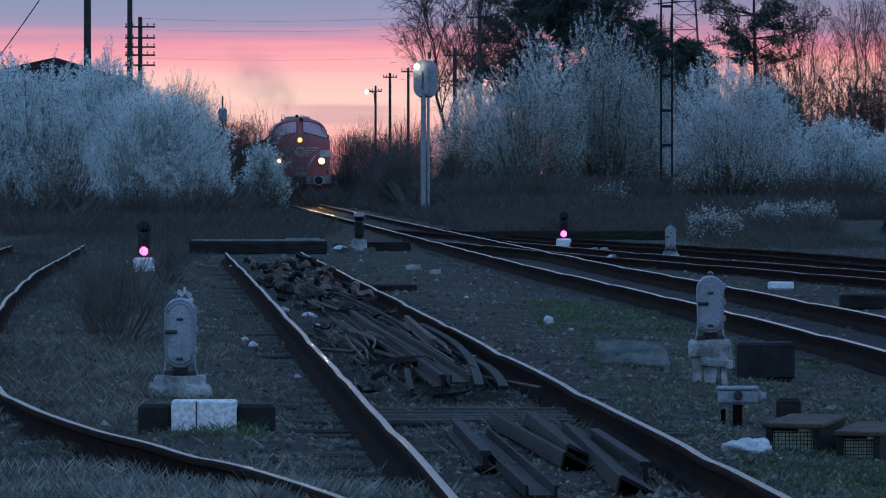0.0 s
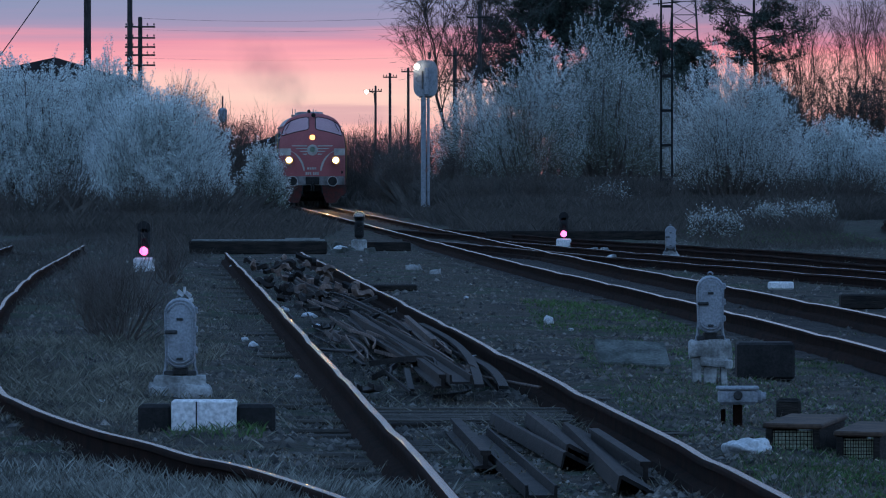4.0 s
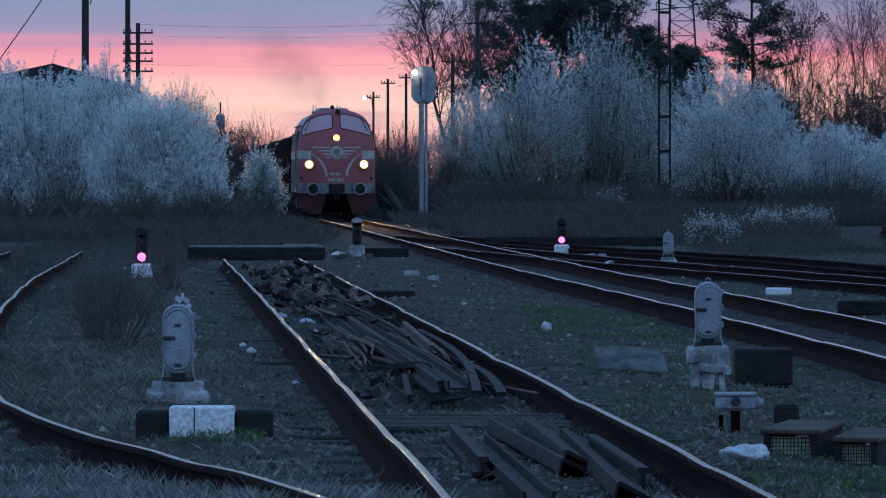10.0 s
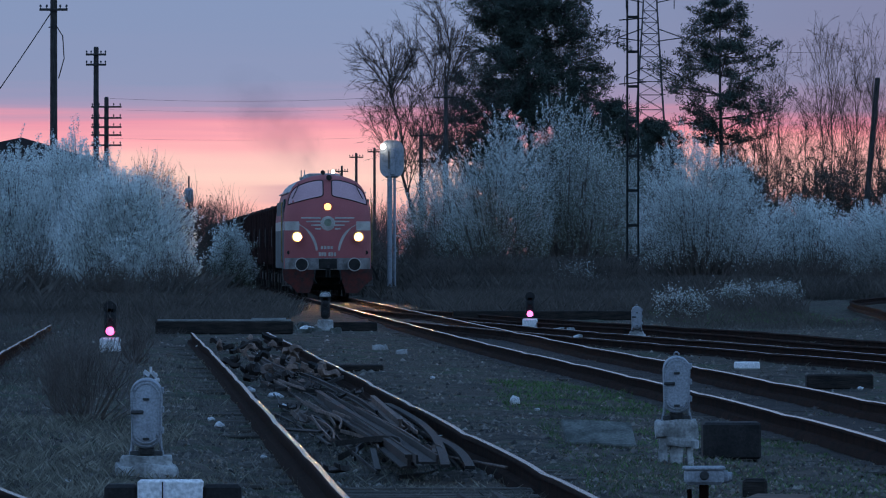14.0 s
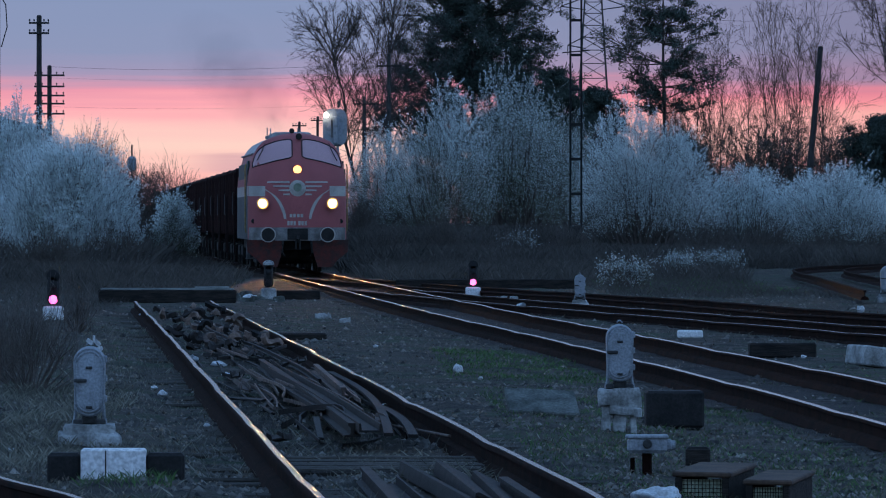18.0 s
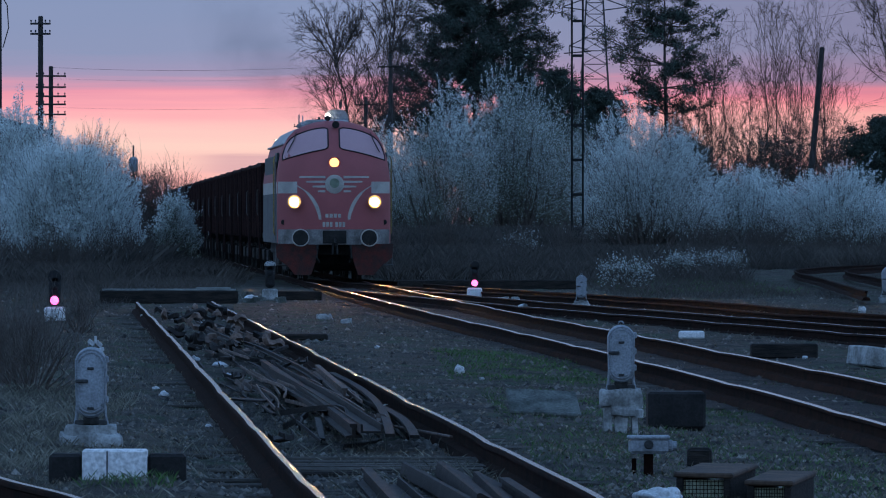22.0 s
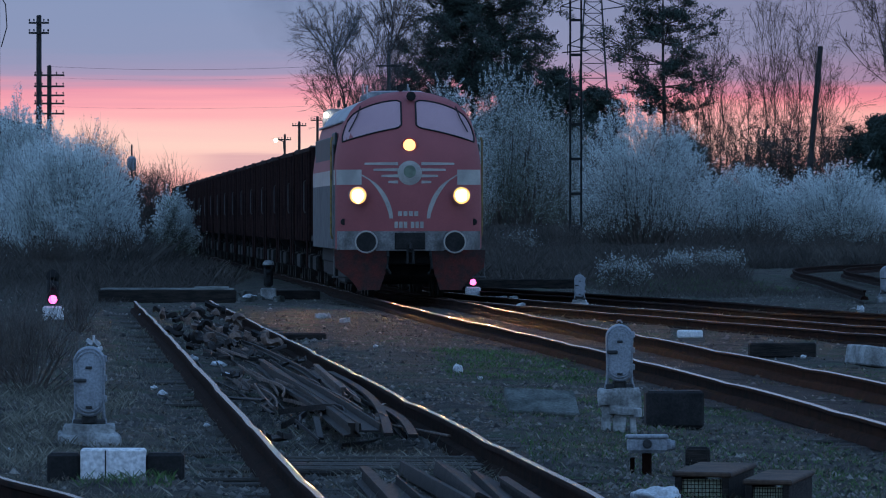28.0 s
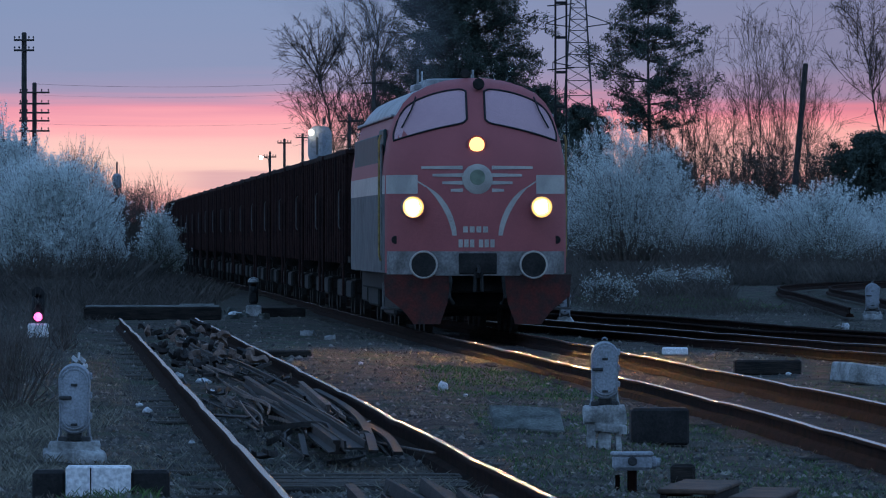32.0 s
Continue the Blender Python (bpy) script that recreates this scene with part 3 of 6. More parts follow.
def build_locomotive():
    e = thing("locomotive", Matrix(), "red round-nosed diesel locomotive with cream band and lit headlights", "locomotive")
    # shell: nose rings and long body
    outline = [(0.0, 1.0), (-0.75, 1.0)] + [(-w, z) for w, z in HALF] + [(w, z) for w, z in HALF[-2::-1]] + [(0.75, 1.0), (0.0, 1.0)]
    k = len(outline)
    vs, fs, ms = [], [], []
    rings = [0.0, 0.2, 0.4, 0.58, 0.72, 0.83, 0.91, 0.96, 1.0]
    for r in rings:
        for x, z in outline:
            xx, zz = x * r, 1.9 + (z - 1.9) * r
            vs.append((xx, nose_y(xx, zz), zz))
    for x, z in outline:
        vs.append((x, max(2.6, nose_y(x, z) + .3), z))
    backs = [6.0, 12.0, 16.5]
    for yb in backs:
        vs += [(x, yb, z) for x, z in outline]
    for r, yb in ((0.985, 17.3), (0.9, 18.1), (0.6, 18.5), (0.0, 18.6)):
        vs += [(x * r, yb, 1.9 + (z - 1.9) * r) for x, z in outline]
    rows = len(vs) // k
    for j in range(rows - 1):
        for i in range(k - 1):
            fs.append((j * k + i, (j + 1) * k + i, (j + 1) * k + i + 1, j * k + i + 1))
            zc = (outline[i][1] + outline[i + 1][1]) / 2
            nose = j < len(rings) - 1
            ms.append(0 if nose else (3 if zc > 3.62 else 0 if zc > 2.62 else 1 if zc > 2.31 else 2))
    body = Mb()
    body.v, body.f, body.m = vs, fs, ms
    part("body", body, [M_red, M_cream_band, M_engine_grey, M_roof], e, smooth=True)
    for sx in (-1, 1):
        w = part("windscreen", nose_patch(lambda u, v: window_shape(u, v, sx), 20, 6, 0.004, 0.02), M_glass_sky, e, "sloping cab windscreen with the sky reflection in its colour", smooth=True)
        ring = frame_ring(sx, 0.012)
        part("windscreen_frame", Mb().tube(ring + ring[:1], 0.018, 6, cap=False), M_blackpaint, w, smooth=True)
        part("wiper", Mb().tube([(sx * 0.98, nose_y(.98, 3.92) - .03, 3.92), (sx * 1.06, nose_y(1.06, 3.7) - .06, 3.7), (sx * 1.22, nose_y(1.22, 3.40) - .05, 3.40)], 0.014, 5), M_blackpaint, e)
        # cream band wrapping the corner and sweeping down under the headlight
        part("cream_band", nose_patch(lambda u, v: (sx * (0.98 + 0.50 * u), 2.31 + 0.31 * v), 8, 3), M_cream_band, e, smooth=True)

        def sweep_line(u, v, sx=sx):
            a = u * 1.35
            x = 0.98 - 0.58 * math.sin(min(a, 1.3)) - 0.04 * u
            z = 2.50 - 0.88 * u ** 1.5
            return sx * (x + 0.24 * (1 - 0.7 * u) * (v - 0.5)), z + 0.16 * (1 - u) * (v - .5)

        part("cream_swoosh", nose_patch(sweep_line, 16, 2), M_cream_band, e, smooth=True)
        for i, (ln, zz) in enumerate(((0.92, 2.74), (0.74, 2.615), (0.58, 2.49), (0.44, 2.365))):
            part("wing_stripe", nose_patch(lambda u, v: (sx * (0.24 + (ln - 0.24) * u), zz + (v - 0.5) * (0.062 - 0.02 * u)), 6, 1, 0.008), M_cream_band, e, "cream wing stripe")
        # headlight
        x, z = 1.06 * sx, 2.09
        y = nose_y(x, z)
        h = part("headlight_housing", Mb().lathe((x, y + 0.16, z), (0, -1, 0), [(0, 0.19), (0.2, 0.19), (0.38, 0.182), (0.39, 0.16), (0.35, 0.15), (0.2, 0.145)], 28), M_engine_grey, e, "round headlight rim", smooth=True)
        part("reflector", Mb().lathe((x, y - 0.044, z), (0, -1, 0), [(0, 0.145), (0.012, 0.14), (0.02, 0.09)], 24), M_reflector_halo, h, "glowing amber headlight reflector", smooth=True)
        part("bulb", Mb().lathe((x, y - 0.0655, z), (0, -1, 0), [(0, 0.09), (0.001, 0.05), (0.0015, 0.0)], 24), M_head_glow, h, "glowing warm headlight bulb", smooth=True)
        # crossed slats added before the bulb, only to keep its light off the ground
        lv = Mb()
        for k in range(-4, 5):
            lv.box((x, y - 0.12, z + k * 0.02), (0.2, 0.075, 0.001), 0.0002)
        for k in range(-4, 5):
            lv.box((x + k * 0.02, y - 0.19, z), (0.001, 0.06, 0.2), 0.0002)
        # emissive rings stand in for the warm halo round the lamp core
        for r0, r1, mat, what in ((0.118, 0.146, M_halo_glow, "yellow inner ring of the painted lamp halo"), (0.147, 0.172, M_reflector_halo, "amber outer ring of the painted lamp halo")):
            part("halo_ring", Mb().lathe((x, y - 0.231, z), (0, -1, 0), [(0, r0), (0.004, r0), (0.004, r1), (0, r1), (0, r0)], 40, cap=False), mat, h, what)
        part("beam_limiter", lv, M_blackpaint, h, "thin black slats added to narrow the headlight beam")
        # buffer
        x, z = 0.905 * sx, 1.14
        b = part("buffer", Mb().lathe((x, 0.35, z), (0, -1, 0), [(0, 0.13), (0.35, 0.13), (0.36, 0.09), (0.62, 0.09), (0.63, 0.205), (0.67, 0.212), (0.69, 0.205)], 28), M_under, e, "round buffer", smooth=True)
        part("buffer_rim", Mb().lathe((x, -0.285, z), (0, -1, 0), [(0, 0.20), (0, 0.226), (0.02, 0.234), (0.055, 0.228), (0.06, 0.215), (0.055, 0.202), (0, 0.20)], 32, cap=False), M_cream_band, b, "pale painted rim", smooth=True)
        # skirt plates
        mb = Mb()
        top = [(0.42, 0.98), (1.55, 0.98), (1.52, 0.62), (1.2, 0.36), (1.05, 0.16), (0.62, 0.16), (0.5, 0.5)]
        vsk = [(sx * a, -0.02 + 0.1 * abs(a) ** 2 * .3, c) for a, c in top] + [(sx * a, 0.06 + 0.1 * abs(a) ** 2 * .3, c) for a, c in top]
        m = len(top)
        fsk = [tuple(range(m)), tuple(range(2 * m - 1, m - 1, -1))] + [(i, (i + 1) % m, m + (i + 1) % m, m + i) for i in range(m)]
        part("plough_plate", mb.add(vsk, fsk), M_beam_red, e, "red snow plough plate")
        part("step", Mb().box((sx * 1.42, 0.5, 0.42), (0.3, 0.35, 0.04)).box((sx * 1.53, 0.5, 0.62), (0.03, 0.3, 0.45)), M_engine_grey, e)
        part("handrail", Mb().tube([(sx * 1.53, 1.75, 1.2), (sx * 1.56, 1.75, 1.3), (sx * 1.56, 1.75, 3.2), (sx * 1.53, 1.75, 3.3)], 0.022, 6), M_yellow, e)
        part("cab_door", Mb().box((sx * 1.5, 2.35, 2.1), (0.03, 0.75, 2.1), 0.01), M_engine_grey, e)
        part("cab_side_window", Mb().box((sx * 1.44, 3.1, 3.17), (0.06, 1.9, 0.46), 0.02), M_teal, e)
        part("side_grille", Mb().box((sx * 1.45, 10.0, 3.08), (0.05, 11.0, 0.5), 0.02), M_teal, e, "dark teal strip of side windows and grilles")
        part("rain_gutter", Mb().box((sx * 1.33, 9.5, 3.62), (0.06, 15.5, 0.05), 0.01), M_roof, e)
        part("tail_lamp", Mb().lathe((sx * 1.33, 0.62, 1.55), (0, -1, 0), [(0, 0.07), (0.12, 0.07), (0.13, 0.06)], 14), M_under, e)
    # emblem between the wings, plain disc
    y = nose_y(0, 2.55)
    em = part("emblem", Mb().lathe((0, y + 0.02, 2.55), (0, -1, 0), [(0, 0.25), (0.05, 0.25), (0.06, 0.235)], 32), M_cream_band, e, "round cream emblem disc", smooth=True)
    part("emblem_centre", Mb().lathe((0, y - 0.035, 2.58), (0, -1, 0), [(0, 0.13), (0.012, 0.125)], 24), M_bud, em, "green centre")
    # top lamp
    y = nose_y(0, 3.12)
    h = part("top_lamp_housing", Mb().lathe((0, y + 0.2, 3.12), (0, -1, 0), [(0, 0.17), (0.22, 0.17), (0.26, 0.155), (0.25, 0.135)], 24), M_red, e, smooth=True)
    part("top_lamp", Mb().lathe((0, y - 0.053, 3.12), (0, -1, 0), [(0, 0.125), (0.02, 0.105), (0.03, 0.0)], 24), M_top_glow, h, "glowing amber top lamp", smooth=True)
    # fleet number and lettering as plain bars
    for i, (xb, wb, zb, hb) in enumerate([(-0.28 + 0.095 * q + (0.05 if q > 2 else 0), 0.07, 1.49, 0.13) for q in range(6)] + [(-0.2 + 0.11 * q, 0.08, 1.72, 0.10) for q in range(4)]):
        part("number_bar", nose_patch(lambda u, v: (xb + wb * (u - .5), zb + hb * (v - .5)), 1, 1, 0.01), M_cream_band, e, "plain pale bar")
    part("buffer_beam", nose_patch(lambda u, v: (-1.47 + 2.94 * u, 0.96 + 0.40 * v), 24, 3, 0.05, 0.10), M_beam_grey, e, "dirty pale grey buffer beam", smooth=True)
    part("coupling_hook", Mb().tube([(0, 0.1, 1.05), (0, -0.2, 1.06), (0, -0.34, 1.12), (0, -0.38, 1.02), (0, -0.3, 0.95)], 0.045, 8).tube([(0.05, -0.25, 1.0), (0.06, -0.28, 0.7), (-0.06, -0.28, 0.7), (-0.05, -0.25, 1.0)], 0.03, 7), M_under, e)
    part("coupling_panel", Mb().box((0, -0.07, 1.16), (0.62, 0.04, 0.34), 0.02), M_under, e, "grey panel behind the coupling")
    for sx in (-0.45, 0.42):
        part("brake_hose", Mb().tube([(sx, 0.0, 0.95), (sx, -0.14, 0.85), (sx * 1.05, -0.18, 0.6), (sx * 0.9, -0.12, 0.5)], 0.03, 7), M_under, e)
    part("horn", Mb().lathe((0.06, 1.32, 4.13), (0, -1, 0), [(0, 0.05), (0.2, 0.04), (0.42, 0.1), (0.43, 0.08)], 12).lathe((-0.14, 1.75, 4.31), (0, -1, 0), [(0, 0.04), (0.2, 0.03), (0.36, 0.08), (0.37, 0.06)], 12), M_under, e)
    for yb, xb in ((3.2, -0.85), (3.6, 0.1), (5.0, -0.7), (8.0, 0.3)):
        part("roof_aerial", Mb().tube([(xb, yb, 4.05), (xb, yb, 4.42)], 0.02, 6).box((xb, yb, 4.12), (0.12, 0.12, 0.1)), M_roof, e)
    for yb in (7.0, 9.5, 12.0):
        part("roof_fan", Mb().lathe((0, yb, 4.2), (0, 0, 1), [(0, 0.62), (0.1, 0.6), (0.13, 0.5), (0.13, 0.0)], 20), M_roof, e)
    part("underframe", Mb().box((0, 9.2, 0.85), (2.5, 17.2, 0.35), 0.03).box((0, 9.2, 0.5), (2.2, 4.5, 0.55), 0.05), M_under, e)
    for yb in (4.1, 14.6):
        bg_ = part("bogie", Mb().box((0, yb, 0.55), (2.2, 4.6, 0.3), 0.05).box((-1.1, yb, 0.55), (0.14, 4.6, 0.4), 0.04).box((1.1, yb, 0.55), (0.14, 4.6, 0.4), 0.04), M_under, e)
        for dy in (-1.75, 0, 1.75):
            for sx in (-1, 1):
                part("wheel", Mb().lathe((sx * 0.68, yb + dy, 0.515), (sx, 0, 0), [(-0.03, 0.54), (0.0, 0.52), (0.1, 0.515), (0.11, 0.42), (0.06, 0.38), (0.06, 0.0)], 24), M_under, bg_)
    return e


def build_wagon():
    w = thing("open_wagon", Matrix(), "rust-brown open freight wagon heaped with a dark load", "freight wagon", "wagons of the train")
    L, hw, z0, z1 = 12.8, 1.42, 1.24, 3.2
    part("floor", Mb().box((0, 0, 1.17), (2.8, L, 0.14), 0.02), M_under, w)
    for sx in (-1, 1):
        part("side_wall", Mb().box((sx * hw, 0, (z0 + z1) / 2), (0.06, L, z1 - z0), 0.01).box((sx * hw, 0, z1), (0.14, L, 0.1), 0.02), M_wagon, w)
        for i in range(10):
            part("side_post", Mb().box((sx * (hw + 0.06), -L / 2 + 0.1 + i * (L - 0.2) / 9, (z0 + z1) / 2 - 0.1), (0.06, 0.12, z1 - z0 + 0.1), 0.015), M_wagon, w)
        for sy in (-1, 1):
            part("step_ladder", Mb().tube([(sx * 1.52, sy * 6.1, 0.5), (sx * 1.52, sy * 6.1, 3.0)], 0.02, 5).tube([(sx * 1.52, sy * 5.75, 0.5), (sx * 1.52, sy * 5.75, 3.0)], 0.02, 5).box((sx * 1.52, sy * 5.92, 0.5), (0.06, 0.4, 0.03)), M_wagon, w, "worn step ladder")
            part("buffer", Mb().lathe((sx * 0.88, sy * 6.4, 1.06), (0, sy, 0), [(0, 0.1), (0.42, 0.08), (0.43, 0.22), (0.5, 0.21)], 16), M_under, w)
    for sx in (-1, 1):
        part("hand_grip", Mb().tube([(sx * 1.53, -4.6, 1.75), (sx * 1.56, -4.6, 1.8), (sx * 1.56, -4.6, 2.45), (sx * 1.53, -4.6, 2.5)], 0.012, 5), M_engine_grey, w, "pale hand grip")
    for sy in (-1, 1):
        part("end_wall", Mb().box((0, sy * L / 2, (z0 + z1) / 2), (2.84, 0.06, z1 - z0), 0.01).box((0, sy * L / 2, z1), (2.9, 0.12, 0.1), 0.02), M_wagon, w)
        b = part("bogie", Mb().box((0, sy * 4.4, 0.6), (2.0, 2.6, 0.3), 0.05).box((-1.0, sy * 4.4, 0.55), (0.12, 2.7, 0.35), 0.04).box((1.0, sy * 4.4, 0.55), (0.12, 2.7, 0.35), 0.04), M_under, w)
        for dy in (-0.9, 0.9):
            for sx in (-1, 1):
                part("wheel", Mb().lathe((sx * 0.68, sy * 4.4 + dy, 0.46), (sx, 0, 0), [(-0.03, 0.48), (0.0, 0.46), (0.1, 0.455), (0.11, 0.36), (0.06, 0.3), (0.06, 0.0)], 18), M_under, b)
    rng = random.Random(4)
    nx, ny = 10, 60
    vs = []
    for j in range(ny + 1):
        for i in range(nx + 1):
            x, y = -1.36 + 2.72 * i / nx, -6.3 + 12.6 * j / ny
            e = min(1, min(i, nx - i) / 2.5, min(j, ny - j) / 4)
            vs.append((x, y, 3.02 + e * (0.33 + 0.26 * noise.noise((x * 1.3, y * 0.7, 0)) + rng.uniform(-0.09, 0.09))))
    fs = [(j * (nx + 1) + i, j * (nx + 1) + i + 1, (j + 1) * (nx + 1) + i + 1, (j + 1) * (nx + 1) + i) for j in range(ny) for i in range(nx)]
    part("load", Mb().add(vs, fs), M_load, w, "heaped dark scrap load")
    part("centre_sill", Mb().box((0, 0, 0.95), (0.5, 12.6, 0.35), 0.03), M_under, w)
    return w


locomotive = build_locomotive()
wagons = [build_wagon()]
for _ in range(17):
    wagons.append(copy_thing(wagons[0], Matrix()))


def build_smoke():
    """Thin exhaust haze over the engine, in a few curved soft sheets."""
    e = thing("exhaust_smoke", Matrix(), "thin grey exhaust haze drifting off the locomotive roof", "smoke")
    for i, (x, y, z, w, h, rz) in enumerate(((-0.5, 8.6, 4.9, 0.9, 1.0, 12), (-1.0, 9.4, 5.6, 1.3, 1.3, -18), (-1.7, 10.2, 6.2, 1.7, 1.4, 25), (-2.3, 11.0, 6.7, 1.9, 1.5, -10))):
        vs = [(w_ * 1.02, 0.35 * math.sin(w_ * 3 + i), h_ * 1.02) for h_ in np.linspace(-1, 1, 13) for w_ in np.linspace(-1, 1, 13)]
        fs = [(j * 13 + k, j * 13 + k + 1, (j + 1) * 13 + k + 1, (j + 1) * 13 + k) for j in range(12) for k in range(12)]
        p = part("puff", Mb().add(vs, fs), M_smoke, e, at=pose(x, y, z, 0, 15 * i, rz) @ Matrix.Diagonal((w, 1, h, 1)), smooth=True)
    return e


smoke = build_smoke()

# ======== vegetation ========


def strips(points, widths, spread, rng, mat_ids=None):
    """Small pointed leaf pieces at points (n, 3), as arrays."""
    n = len(points)
    d = rng.normal(size=(n, 3))
    d /= np.linalg.norm(d, axis=1)[:, None]
    e = np.cross(d, rng.normal(size=(n, 3)))
    e /= np.linalg.norm(e, axis=1)[:, None]
    w = widths[:, None]
    a = points + d * w * 1.15
    b = points - d * w * 0.75 + e * w * spread * 1.25
    c = points - d * w * 0.75 - e * w * spread * 1.25
    v = np.stack([a, b, c], 1).reshape(-1, 3)
    f = np.arange(3 * n).reshape(-1, 3)
    return v, f


def array_mesh(name, blocks, mats):
    """blocks: (vertices, quads or triangles, material index)."""
    vs, loops, starts, ids, o, at = [], [], [], [], 0, 0
    for v, f, m in blocks:
        vs.append(v)
        loops.append((f + o).ravel())
        starts.append(at + np.arange(len(f)) * f.shape[1])
        ids.append(np.full(len(f), m))
        at += f.size
        o += len(v)
    v = np.concatenate(vs)
    me = bpy.data.meshes.new(name)
    me.vertices.add(len(v))
    me.vertices.foreach_set("co", v.astype(np.float32).ravel())
    lp = np.concatenate(loops)
    st = np.concatenate(starts)
    me.loops.add(len(lp))
    me.loops.foreach_set("vertex_index", lp.astype(np.int32))
    me.polygons.add(len(st))
    me.polygons.foreach_set("loop_start", st.astype(np.int32))
    me.polygons.foreach_set("material_index", np.concatenate(ids).astype(np.int32))
    for m in mats:
        me.materials.append(m)
    me.update(calc_edges=True)
    me.validate()
    return me


def spikes(p, q, r0):
    """Three-sided twigs running to a point."""
    v, _ = segments(p, q, r0, r0 * 0)
    v = v.reshape(-1, 6, 3)[:, :4].reshape(-1, 3)
    i = np.arange(len(p))[:, None] * 4
    return v, np.concatenate([i + np.array([[k, (k + 1) % 3, 3]]) for k in range(3)])


def segments(p, q, r0, r1):
    """Three-sided tapered sticks from p to q, arrays (n, 3)."""
    d = q - p
    d = d / (np.linalg.norm(d, axis=1)[:, None] + 1e-9)
    h = np.where(np.abs(d[:, 2:3]) < 0.9, np.array([[0, 0, 1.0]]), np.array([[1.0, 0, 0]]))
    a = np.cross(d, h)
    a /= np.linalg.norm(a, axis=1)[:, None] + 1e-9
    b = np.cross(d, a)
    v = []
    for base, r in ((p, r0), (q, r1)):
        for k in range(3):
            w = 2 * math.pi * k / 3
            v.append(base + (a * math.cos(w) + b * math.sin(w)) * r[:, None])
    v = np.stack(v, 1).reshape(-1, 3)
    i = np.arange(len(p))[:, None] * 6
    f = np.concatenate([i + np.array([[k, (k + 1) % 3, 3 + (k + 1) % 3, 3 + k]]) for k in range(3)])
    return v, f


def grow(rng, starts, dirs, lengths, radii, levels, kids, up, spread, shrink=0.62, bend=0.25, parts_=2):
    """Branching sticks. Returns segment arrays and the points of the last level."""
    segs, tips = [], []
    p, d, ln, r = starts, dirs, lengths, radii
    for lev in range(levels):
        cur, dd = p, d
        pts = [cur]
        for s in range(parts_):
            dd = dd + rng.normal(size=dd.shape) * bend + np.array([0, 0, up])
            dd /= np.linalg.norm(dd, axis=1)[:, None]
            nxt = cur + dd * (ln / parts_)[:, None]
            segs.append((cur, nxt, r * (1 - 0.28 * s), None if lev == levels - 1 and s == parts_ - 1 else r * (1 - 0.28 * (s + 1))))
            cur = nxt
            pts.append(cur)
        P = np.stack(pts, 1)
        if lev == levels - 1:
            tips.append(P)
            break
        k = kids[lev]
        n = len(p)
        u = rng.uniform(0.25, 1.0, (n, k)) * parts_
        i0 = np.minimum(u.astype(int), parts_ - 1)
        fr = (u - i0)[..., None]
        base = np.take_along_axis(P, i0[..., None].repeat(3, 2), 1) * (1 - fr) + np.take_along_axis(P, (i0 + 1)[..., None].repeat(3, 2), 1) * fr
        nd = dd[:, None, :] + rng.normal(size=(n, k, 3)) * spread
        nd /= np.linalg.norm(nd, axis=2)[..., None]
        nl = (ln[:, None] * shrink * rng.uniform(0.6, 1.2, (n, k)))
        nr = r[:, None] * 0.5 * np.ones((n, k))
        p, d, ln, r = base.reshape(-1, 3), nd.reshape(-1, 3), nl.ravel(), nr.ravel()
    return segs, tips[0]


def stick_mesh(name, segs, mat, thin=0.0):
    """segs: (from, to, radius, radius); a last radius of None runs to a point."""
    blocks = []
    for a, b, r0, r1 in segs:
        v, f = spikes(a, b, np.maximum(r0, thin)) if r1 is None else segments(a, b, np.maximum(r0, thin), np.maximum(r1, thin * 0.8))
        blocks.append((v, f, 0))
    return array_mesh(name, blocks, [mat])


